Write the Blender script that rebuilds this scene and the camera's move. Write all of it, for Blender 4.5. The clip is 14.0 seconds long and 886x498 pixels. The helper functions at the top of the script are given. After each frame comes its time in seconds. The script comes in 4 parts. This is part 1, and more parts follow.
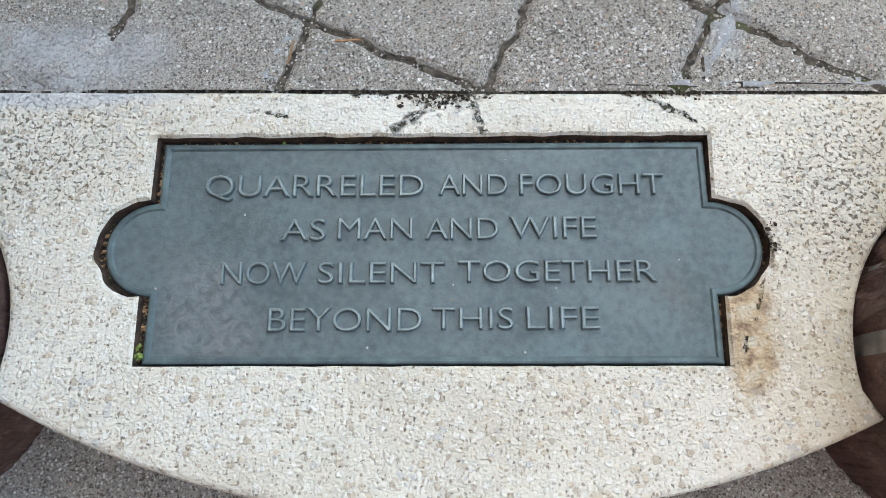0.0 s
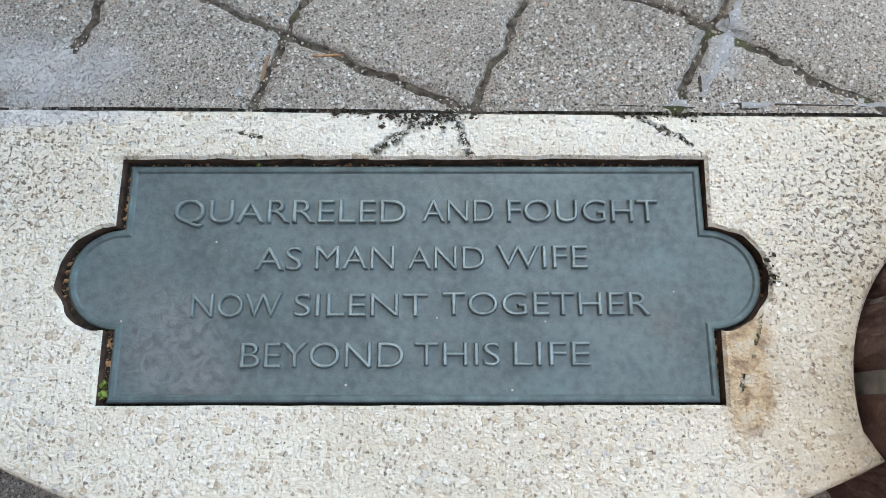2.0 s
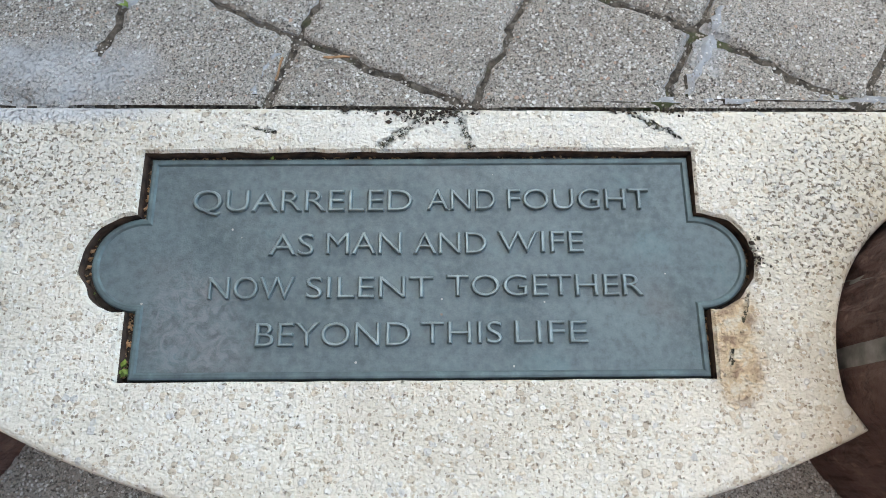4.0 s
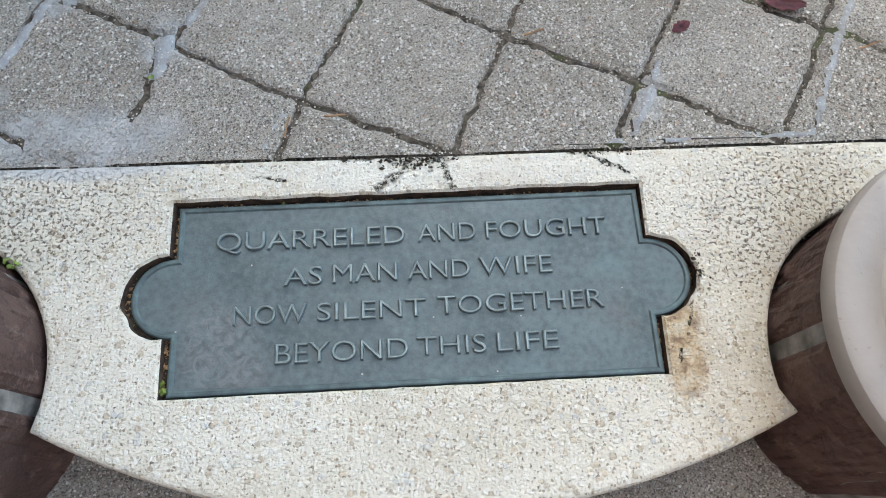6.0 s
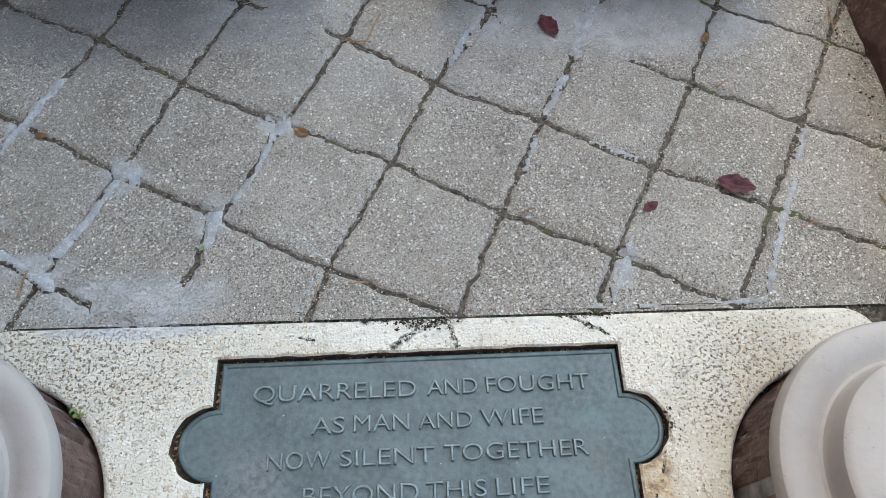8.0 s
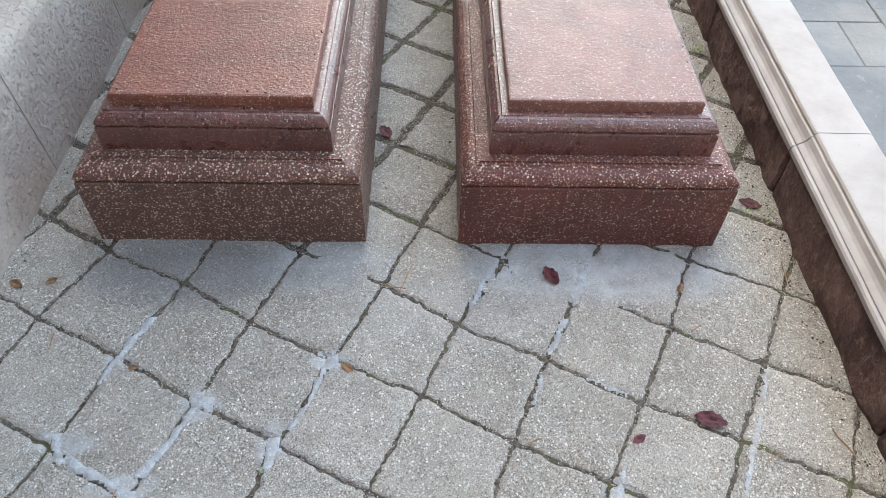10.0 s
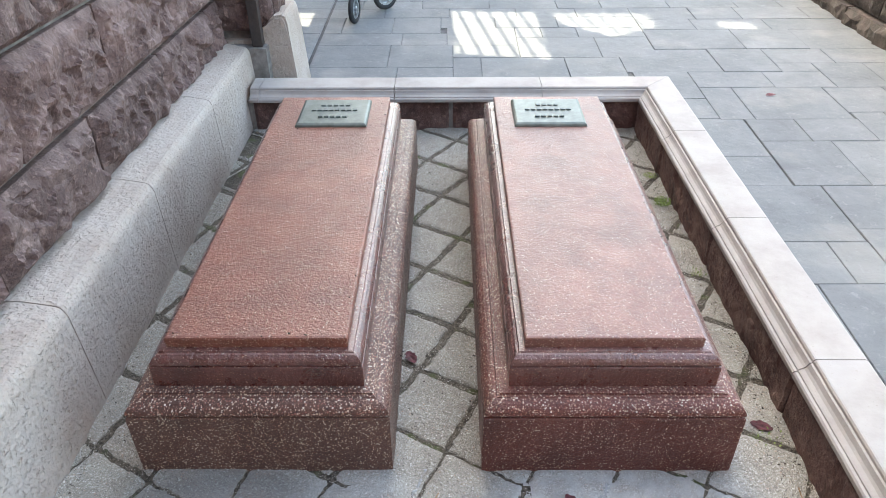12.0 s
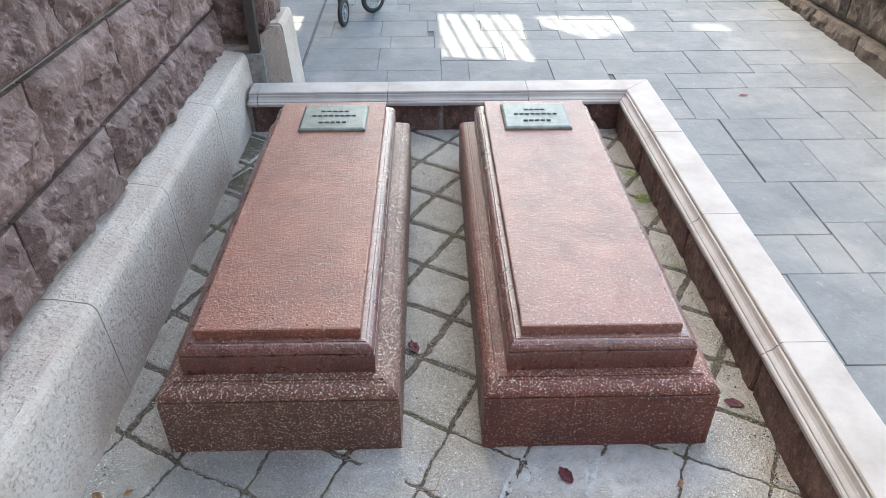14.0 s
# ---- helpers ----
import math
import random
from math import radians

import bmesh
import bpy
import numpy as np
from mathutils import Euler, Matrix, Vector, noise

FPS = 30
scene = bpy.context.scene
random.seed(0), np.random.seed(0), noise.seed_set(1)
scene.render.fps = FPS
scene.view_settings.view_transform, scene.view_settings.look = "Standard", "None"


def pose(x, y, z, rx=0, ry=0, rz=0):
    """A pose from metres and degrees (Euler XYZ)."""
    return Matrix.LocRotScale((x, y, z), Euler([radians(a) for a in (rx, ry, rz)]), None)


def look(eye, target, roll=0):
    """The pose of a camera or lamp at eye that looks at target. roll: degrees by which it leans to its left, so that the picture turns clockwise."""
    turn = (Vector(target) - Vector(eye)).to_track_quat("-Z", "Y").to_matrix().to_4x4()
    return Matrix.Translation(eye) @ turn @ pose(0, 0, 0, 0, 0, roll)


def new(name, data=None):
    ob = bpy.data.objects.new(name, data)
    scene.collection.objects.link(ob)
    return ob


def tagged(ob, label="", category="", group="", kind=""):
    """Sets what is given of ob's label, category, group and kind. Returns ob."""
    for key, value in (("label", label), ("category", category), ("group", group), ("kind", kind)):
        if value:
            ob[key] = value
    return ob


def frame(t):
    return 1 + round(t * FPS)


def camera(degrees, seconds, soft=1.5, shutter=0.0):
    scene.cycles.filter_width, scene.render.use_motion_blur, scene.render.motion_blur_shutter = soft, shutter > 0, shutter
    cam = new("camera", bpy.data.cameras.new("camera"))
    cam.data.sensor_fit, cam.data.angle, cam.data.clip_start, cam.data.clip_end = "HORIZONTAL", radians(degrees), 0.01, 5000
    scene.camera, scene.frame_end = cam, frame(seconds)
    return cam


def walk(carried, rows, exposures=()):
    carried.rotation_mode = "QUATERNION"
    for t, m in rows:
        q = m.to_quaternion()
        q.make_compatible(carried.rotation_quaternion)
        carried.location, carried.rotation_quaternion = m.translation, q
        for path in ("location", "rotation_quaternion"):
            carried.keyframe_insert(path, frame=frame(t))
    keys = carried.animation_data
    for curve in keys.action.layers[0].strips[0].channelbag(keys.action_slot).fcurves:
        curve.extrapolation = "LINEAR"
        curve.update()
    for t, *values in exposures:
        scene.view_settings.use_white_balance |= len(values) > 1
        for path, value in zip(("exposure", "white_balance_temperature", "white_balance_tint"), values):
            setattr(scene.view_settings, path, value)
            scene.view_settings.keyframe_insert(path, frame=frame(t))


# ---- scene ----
cam = camera(64.6, 14.0, soft=0.85)
PATH = [
    (0, (0.049, 0.026, 0.73), (0.007, 0.537, -1.204), -3.3),
    (0.5, (0.046, 0.031, 0.718), (-0.001, 0.547, -1.213), -3.3),
    (1, (0.044, 0.052, 0.708), (0.025, 0.551, -1.229), -0.3),
    (1.5, (0.046, 0.068, 0.701), (0.031, 0.555, -1.239), 0.0),
    (2, (0.052, 0.081, 0.703), (0.045, 0.554, -1.24), 0.6),
    (2.5, (0.056, 0.072, 0.705), (0.046, 0.572, -1.231), 0.4),
    (3, (0.053, 0.06, 0.715), (0.043, 0.576, -1.217), 0.5),
    (5.3, (0.035, -0.027, 0.793), (0.071, 0.613, -1.102), 2.4),
    (5.5, (0.039, -0.029, 0.812), (0.077, 0.616, -1.081), 2.2),
    (6, (0.037, -0.037, 0.853), (0.086, 0.639, -1.029), 2.7),
    (6.5, (0.041, -0.03, 0.894), (0.094, 0.688, -0.972), 3.2),
    (7, (0.042, -0.014, 0.94), (0.096, 0.784, -0.893), 3.0),
    (7.2, (0.04, -0.014, 0.953), (0.089, 0.817, -0.866), 2.3),
    (9.3, (-0.018, -0.019, 1.246), (0.052, 1.103, -0.407), 3.2),
    (9.5, (-0.022, -0.026, 1.279), (0.033, 1.145, -0.341), 2.5),
    (10, (-0.016, -0.028, 1.346), (0.019, 1.267, -0.178), 1.8),
    (10.5, (-0.02, -0.026, 1.409), (0.0, 1.393, -0.001), 1.1),
    (11, (-0.017, -0.019, 1.455), (-0.02, 1.499, 0.154), 0.4),
    (11.5, (-0.024, -0.023, 1.494), (-0.038, 1.572, 0.288), -0.0),
    (12, (-0.028, -0.056, 1.533), (-0.049, 1.589, 0.397), -0.5),
    (12.5, (-0.04, -0.116, 1.574), (-0.047, 1.517, 0.419), -0.4),
    (13, (-0.056, -0.161, 1.607), (-0.031, 1.44, 0.408), 0.3),
    (13.5, (-0.074, -0.187, 1.631), (-0.045, 1.424, 0.447), 0.0),
    (14, (-0.086, -0.197, 1.639), (-0.054, 1.44, 0.491), -0.1),
]
EXPOSURES = [(0.0, 2.72, 7600, 0), (7.0, 2.72, 7600, 0), (9.5, 3.0, 7500, 0), (10.5, 3.28, 7450, 0), (12.0, 3.24, 7450, 1), (14.0, 3.22, 7450, 1)]
walk(cam, [(t, look(eye, target, roll)) for t, eye, target, roll in PATH], EXPOSURES)

# ---- world and sun ----
SUN_EL, SUN_AZ = radians(48), radians(45)   # the azimuth turns from +y towards -x
world = bpy.data.worlds.new("world")
scene.world = world
world.use_nodes = True
wn, wl = world.node_tree.nodes, world.node_tree.links
sky = wn.new("ShaderNodeTexSky")
sky.sky_type = "NISHITA"
sky.sun_disc = False
sky.sun_elevation = SUN_EL
sky.sun_rotation = -SUN_AZ
sky.air_density, sky.dust_density, sky.ozone_density = 1.0, 4.0, 1.0
wn["Background"].inputs["Strength"].default_value = 0.15
wl.new(sky.outputs[0], wn["Background"].inputs["Color"])
sun = new("sun", bpy.data.lights.new("sun", "SUN"))
sun.data.energy, sun.data.angle, sun.data.color = 2.0, radians(0.5), (1.0, 0.94, 0.85)
sun.matrix_world = look((-math.cos(SUN_EL) * math.sin(SUN_AZ), math.cos(SUN_EL) * math.cos(SUN_AZ), math.sin(SUN_EL)), (0, 0, 0))


# ---- materials ----
class Graph:
    """A small node-tree writer for one material."""

    def __init__(self, name):
        self.mat = bpy.data.materials.new(name)
        self.mat.use_nodes = True
        self.n, self.l = self.mat.node_tree.nodes, self.mat.node_tree.links
        self.bsdf = self.n["Principled BSDF"]
        self.pos = self.n.new("ShaderNodeNewGeometry").outputs["Position"]
        self.kept = {}

    def plug(self, node, key, value):
        if isinstance(value, bpy.types.NodeSocket):
            self.l.new(value, node.inputs[key])
        else:
            node.inputs[key].default_value = value

    def noise(self, scale, detail=4.0, rough=0.55, vec=None, distort=0.0):
        key = (scale, detail, rough, distort)
        if vec is None and key in self.kept:
            return self.kept[key]
        x = self.n.new("ShaderNodeTexNoise")
        self.plug(x, "Vector", vec or self.pos)
        self.plug(x, "Scale", scale)
        self.plug(x, "Detail", detail)
        self.plug(x, "Roughness", rough)
        self.plug(x, "Distortion", distort)
        if vec is None:
            self.kept[key] = x.outputs["Fac"]
        return x.outputs["Fac"]

    def cells(self, scale, feature="F1", rand=1.0, vec=None):
        x = self.n.new("ShaderNodeTexVoronoi")
        x.feature = feature
        self.plug(x, "Vector", vec or self.pos)
        self.plug(x, "Scale", scale)
        self.plug(x, "Randomness", rand)
        return x

    def ramp(self, fac, *stops, mode="LINEAR"):
        x = self.n.new("ShaderNodeValToRGB")
        x.color_ramp.interpolation = mode
        while len(x.color_ramp.elements) < len(stops):
            x.color_ramp.elements.new(0.5)
        for e, (p, c) in zip(x.color_ramp.elements, stops):
            e.position, e.color = p, (c, c, c, 1) if isinstance(c, (int, float)) else (*c, 1)
        self.plug(x, "Fac", fac)
        return x.outputs["Color"]

    def mix(self, fac, a, b, blend="MIX"):
        x = self.n.new("ShaderNodeMix")
        x.data_type, x.blend_type = "RGBA", blend
        self.plug(x, 0, fac)
        for k, v in ((6, a), (7, b)):
            self.plug(x, k, v if isinstance(v, bpy.types.NodeSocket) else (*v, 1))
        return x.outputs[2]

    def math(self, op, a, b=0.0, clamp=False):
        x = self.n.new("ShaderNodeMath")
        x.operation, x.use_clamp = op, clamp
        self.plug(x, 0, a)
        self.plug(x, 1, b)
        return x.outputs[0]

    def band(self, value, lo, hi):
        x = self.n.new("ShaderNodeMapRange")
        x.interpolation_type = "SMOOTHSTEP"
        self.plug(x, "Value", value)
        self.plug(x, "From Min", lo)
        self.plug(x, "From Max", hi)
        return x.outputs["Result"]

    def axis(self, k):
        if "xyz" not in self.kept:
            self.kept["xyz"] = self.n.new("ShaderNodeSeparateXYZ")
            self.plug(self.kept["xyz"], 0, self.pos)
        return self.kept["xyz"].outputs[k]

    def patch(self, cx, cy, rx, ry, edge=0.35, wob=0.5, scale=9.0):
        """1 inside an uneven oval on the ground, 0 outside."""
        dx = self.math("MULTIPLY", self.math("SUBTRACT", self.axis(0), cx), 1 / rx)
        dy = self.math("MULTIPLY", self.math("SUBTRACT", self.axis(1), cy), 1 / ry)
        r = self.math("SQRT", self.math("ADD", self.math("MULTIPLY", dx, dx), self.math("MULTIPLY", dy, dy)))
        r = self.math("ADD", r, self.math("MULTIPLY", self.math("SUBTRACT", self.noise(scale, 5.0), 0.5), wob))
        return self.band(r, 1.0 + edge / 2, 1.0 - edge / 2)

    def stroke(self, x0, y0, x1, y1, wide, wob=0.004):
        """1 along an uneven line on the ground, 0 away from it."""
        l2 = (x1 - x0) ** 2 + (y1 - y0) ** 2
        dx, dy = self.math("SUBTRACT", self.axis(0), x0), self.math("SUBTRACT", self.axis(1), y0)
        t = self.math("ADD", self.math("MULTIPLY", dx, (x1 - x0) / l2), self.math("MULTIPLY", dy, (y1 - y0) / l2), clamp=True)
        ex = self.math("SUBTRACT", dx, self.math("MULTIPLY", t, x1 - x0))
        ey = self.math("SUBTRACT", dy, self.math("MULTIPLY", t, y1 - y0))
        d = self.math("SQRT", self.math("ADD", self.math("MULTIPLY", ex, ex), self.math("MULTIPLY", ey, ey)))
        d = self.math("ADD", d, self.math("MULTIPLY", self.math("SUBTRACT", self.noise(45.0, 5.0, 0.65), 0.5), wob * 4))
        return self.band(d, wide, wide * 0.3)

    def random(self):
        return self.n.new("ShaderNodeObjectInfo").outputs["Random"]

    def bump(self, height, strength=0.4, dist=0.002, normal=None):
        x = self.n.new("ShaderNodeBump")
        self.plug(x, "Height", height)
        self.plug(x, "Strength", strength)
        self.plug(x, "Distance", dist)
        if normal:
            self.l.new(normal, x.inputs["Normal"])
        return x.outputs["Normal"]

    def done(self, color, rough=0.8, normal=None, metal=0.0, spec=0.5):
        self.plug(self.bsdf, "Base Color", color if isinstance(color, bpy.types.NodeSocket) else (*color, 1))
        self.plug(self.bsdf, "Roughness", rough)
        self.plug(self.bsdf, "Metallic", metal)
        self.plug(self.bsdf, "Specular IOR Level", spec)
        if normal:
            self.l.new(normal, self.bsdf.inputs["Normal"])
        return self.mat


def chips(g, scale, cover, size, colours, ragged=0.7):
    """Stone chips set in a matrix: their mask and colour."""
    v = g.cells(scale)
    sep = g.n.new("ShaderNodeSeparateColor")
    g.plug(sep, 0, v.outputs["Color"])
    here = g.math("LESS_THAN", sep.outputs[0], cover)
    wob = g.math("ADD", v.outputs["Distance"], g.math("MULTIPLY", g.math("SUBTRACT", g.noise(scale * 1.7, 3.0, 0.6), 0.5), ragged))
    wob = g.math("DIVIDE", wob, g.math("ADD", 0.6, g.math("MULTIPLY", sep.outputs[2], 0.8)))
    near = g.band(wob, size, size * 0.8)
    return g.math("MULTIPLY", here, near), g.ramp(sep.outputs[1], *colours, mode="CONSTANT")


def slab_stone():
    g = Graph("cream_terrazzo")
    base = g.ramp(g.noise(5.0, 6.0), (0.3, (0.60, 0.54, 0.44)), (0.5, (0.71, 0.66, 0.56)), (0.72, (0.78, 0.74, 0.65)))
    m1, c1 = chips(g, 130, 0.9, 0.46, [(0.0, (0.80, 0.77, 0.70)), (0.42, (0.60, 0.50, 0.37)), (0.6, (0.74, 0.69, 0.60)), (0.84, (0.46, 0.37, 0.27)), (0.93, (0.55, 0.54, 0.52))], 0.9)
    col = g.mix(g.math("MULTIPLY", m1, 0.7), base, c1)
    m2, c2 = chips(g, 260, 0.45, 0.40, [(0.0, (0.30, 0.23, 0.16)), (0.35, (0.52, 0.43, 0.31)), (0.7, (0.82, 0.80, 0.74))])
    col = g.mix(g.math("MULTIPLY", m2, 0.7), col, c2)
    worn = g.math("ADD", g.patch(0.53, 0.30, 0.14, 0.11, 1.0), g.patch(-0.52, 0.33, 0.20, 0.09, 1.0), clamp=True)
    pits = g.band(g.math("SUBTRACT", g.noise(190, 3.0, 0.55, distort=0.5), g.math("MULTIPLY", worn, 0.085)), 0.37, 0.29)
    col = g.mix(g.math("MULTIPLY", worn, 0.18), col, (0.45, 0.35, 0.26))
    col = g.mix(g.math("MULTIPLY", pits, 0.75), col, (0.20, 0.15, 0.10))
    rust = g.patch(0.353, 0.145, 0.026, 0.075, 0.7, 1.3, 26.0)
    col = g.mix(g.math("MULTIPLY", rust, 0.9), col, g.ramp(g.noise(60.0, 5.0), (0.35, (0.26, 0.16, 0.10)), (0.5, (0.56, 0.42, 0.26)), (0.65, (0.62, 0.58, 0.48))))
    white = g.math("ADD", g.patch(-0.02, 0.383, 0.16, 0.026, 0.9, 0.8, 20.0), g.patch(0.24, 0.383, 0.10, 0.024, 0.9, 0.8, 20.0), clamp=True)
    col = g.mix(g.math("MULTIPLY", white, 0.45), col, (0.82, 0.80, 0.73))
    grime = g.stroke(-0.025, 0.358, 0.028, 0.398, 0.007)
    for x0, y0, x1, y1, w in ((0.075, 0.358, 0.060, 0.400, 0.007), (-0.075, 0.404, 0.085, 0.407, 0.007), (0.0, 0.392, 0.06, 0.398, 0.008), (0.262, 0.400, 0.300, 0.383, 0.005),
                              (0.300, 0.383, 0.322, 0.366, 0.004), (0.24, 0.410, 0.33, 0.412, 0.005), (-0.19, 0.378, -0.15, 0.371, 0.003), (0.362, 0.26, 0.385, 0.225, 0.004), (0.385, 0.235, 0.402, 0.222, 0.002),
                              (0.372, 0.19, 0.362, 0.15, 0.0022), (0.350, 0.13, 0.346, 0.10, 0.002)):
        grime = g.math("MAXIMUM", grime, g.stroke(x0, y0, x1, y1, w * 0.75, 0.006))
    crack = g.math("MULTIPLY", grime, g.band(g.noise(150.0, 5.0, 0.75), 0.46, 0.54))
    col = g.mix(crack, col, g.ramp(g.noise(160.0, 4.0), (0.4, (0.022, 0.020, 0.015)), (0.62, (0.11, 0.10, 0.06))))
    cement = g.patch(-0.44, 0.40, 0.14, 0.022, 0.7, 0.9, 14.0)
    col = g.mix(g.math("MULTIPLY", cement, 0.7), col, (0.52, 0.53, 0.55))
    h = g.math("ADD", g.math("MULTIPLY", pits, -1.4), g.math("ADD", g.math("MULTIPLY", m1, 0.5), g.noise(260, 3.0)))
    h = g.math("SUBTRACT", h, g.math("MULTIPLY", crack, 3.0))
    return g.done(col, 0.8, g.bump(h, 0.9, 0.004), spec=0.3)


def paver_stone():
    g = Graph("aggregate_paver")
    tone = g.mix(g.random(), (0.37, 0.328, 0.278), (0.50, 0.455, 0.400))
    base = g.mix(0.55, tone, g.ramp(g.noise(10.0, 8.0, 0.65), (0.3, (0.22, 0.193, 0.165)), (0.5, (0.375, 0.343, 0.305)), (0.72, (0.50, 0.468, 0.425))), "MIX")
    sand = g.noise(520, 3.0, 0.7)
    base = g.mix(g.ramp(sand, (0.36, 0.9), (0.52, 0.0)), base, (0.09, 0.093, 0.078))
    m1, c1 = chips(g, 185, 0.6, 0.40, [(0.0, (0.66, 0.64, 0.60)), (0.28, (0.42, 0.36, 0.30)), (0.55, (0.52, 0.50, 0.47)), (0.82, (0.82, 0.81, 0.77)), (0.93, (0.48, 0.33, 0.25))], 1.0)
    col = g.mix(g.math("MULTIPLY", m1, 0.85), base, c1)
    m2, c2 = chips(g, 330, 0.75, 0.44, [(0.0, (0.66, 0.64, 0.60)), (0.34, (0.17, 0.14, 0.12)), (0.58, (0.46, 0.42, 0.37)), (0.82, (0.09, 0.075, 0.065))])
    col = g.mix(g.math("MULTIPLY", m2, 0.8), col, c2)
    grit = g.band(g.noise(300, 4.0, 0.75), 0.42, 0.33)
    col = g.mix(g.math("MULTIPLY", grit, 0.8), col, (0.075, 0.062, 0.052))
    stain = g.band(g.noise(6.0, 6.0, 0.65), 0.55, 0.70)
    col = g.mix(g.math("MULTIPLY", stain, 0.28), col, (0.16, 0.13, 0.10))
    smear = g.patch(0.40, 1.05, 0.34, 0.09, 0.7, 0.7, 7.0)
    smear = g.math("MAXIMUM", smear, g.math("MULTIPLY", g.patch(-0.30, 1.06, 0.16, 0.075, 0.9, 0.9, 8.0), 0.7))
    smear = g.math("MAXIMUM", smear, g.math("MULTIPLY", g.patch(0.02, 0.93, 0.25, 0.10, 0.9, 0.9, 8.0), 0.3))
    smear = g.math("MAXIMUM", smear, g.patch(-0.44, 0.44, 0.14, 0.045, 0.8, 0.9, 12.0))
    for cx, cy, rx, ry in ((-0.502, 0.679, 0.030, 0.026), (-0.335, 0.60, 0.026, 0.030), (-0.61, 0.50, 0.05, 0.020), (-0.75, 0.59, 0.045, 0.022), (0.355, 0.495, 0.020, 0.026), (-0.235, 0.79, 0.030, 0.020), (-0.70, 0.785, 0.022, 0.018)):
        smear = g.math("MAXIMUM", smear, g.patch(cx, cy, rx * 1.3, ry * 1.3, 0.9, 1.8, 24.0))
    smear = g.math("MULTIPLY", smear, g.ramp(g.noise(30.0, 5.0), (0.3, 0.3), (0.6, 0.85)))
    col = g.mix(smear, col, g.ramp(g.noise(14.0, 5.0), (0.35, (0.32, 0.322, 0.322)), (0.65, (0.50, 0.512, 0.520))))
    damp = g.patch(-0.60, 1.04, 0.25, 0.10, 0.9, 0.8, 6.0)
    col = g.mix(g.math("MULTIPLY", damp, 0.55), col, (0.13, 0.13, 0.14))
    h = g.math("ADD", g.math("ADD", m1, g.math("MULTIPLY", m2, 0.5)), g.math("ADD", g.math("MULTIPLY", grit, -1.2), g.math("MULTIPLY", g.noise(45, 6.0, 0.6), 1.5)))
    h = g.math("MULTIPLY", h, g.math("SUBTRACT", 1.0, g.math("MULTIPLY", smear, 0.75)))
    return g.done(col, 0.88, g.bump(h, 1.0, 0.0045), spec=0.3)


def paver_edge():
    g = Graph("grimy_paver_edge")
    base = g.ramp(g.noise(60.0, 6.0, 0.7), (0.35, (0.09, 0.077, 0.063)), (0.52, (0.23, 0.205, 0.175)), (0.68, (0.38, 0.35, 0.31)))
    m1, c1 = chips(g, 170, 0.5, 0.40, [(0.0, (0.50, 0.48, 0.45)), (0.5, (0.22, 0.18, 0.14))])
    col = g.mix(g.math("MULTIPLY", m1, 0.7), base, c1)
    moss = g.band(g.noise(9.0, 5.0), 0.58, 0.68)
    col = g.mix(g.math("MULTIPLY", moss, 0.5), col, (0.075, 0.085, 0.04))
    pale = g.math("MULTIPLY", g.band(g.noise(5.0, 5.0, 0.6), 0.50, 0.60), g.band(g.axis(1), 1.15, 0.85))
    col = g.mix(g.math("MULTIPLY", pale, 0.75), col, (0.44, 0.44, 0.45))
    return g.done(col, 0.95, g.bump(g.math("ADD", g.noise(200, 4.0), m1), 1.0, 0.006), spec=0.2)


def joint_fill():
    g = Graph("joint_soil_and_cement")
    soil = g.ramp(g.noise(120, 5.0), (0.35, (0.030, 0.025, 0.020)), (0.65, (0.13, 0.11, 0.088)))
    moss = g.band(g.noise(11.0, 5.0), 0.56, 0.66)
    col = g.mix(g.math("MULTIPLY", moss, 0.7), soil, (0.07, 0.085, 0.03))
    grit, tones = chips(g, 260, 0.55, 0.42, [(0.0, (0.34, 0.31, 0.27)), (0.5, (0.16, 0.135, 0.11)), (0.8, (0.50, 0.48, 0.44))])
    col = g.mix(g.math("MULTIPLY", grit, g.band(g.noise(14.0, 5.0, 0.65), 0.36, 0.54)), col, tones)
    return g.done(col, 0.95, g.bump(g.noise(150, 5.0), 0.8, 0.004), spec=0.2)


def joint_cement():
    g = Graph("blue_grey_cement")
    col = g.ramp(g.noise(45.0, 6.0, 0.65), (0.3, (0.24, 0.235, 0.23)), (0.5, (0.325, 0.335, 0.345)), (0.7, (0.43, 0.45, 0.465)))
    dirt = g.band(g.noise(22.0, 6.0, 0.7), 0.54, 0.66)
    col = g.mix(g.math("MULTIPLY", dirt, 0.55), col, (0.24, 0.21, 0.18))
    specks, tones = chips(g, 300, 0.3, 0.40, [(0.0, (0.66, 0.65, 0.62)), (0.6, (0.17, 0.15, 0.13))])
    col = g.mix(g.math("MULTIPLY", specks, 0.7), col, tones)
    return g.done(col, 0.9, g.bump(g.noise(90, 6.0, 0.65), 0.7, 0.004), spec=0.25)


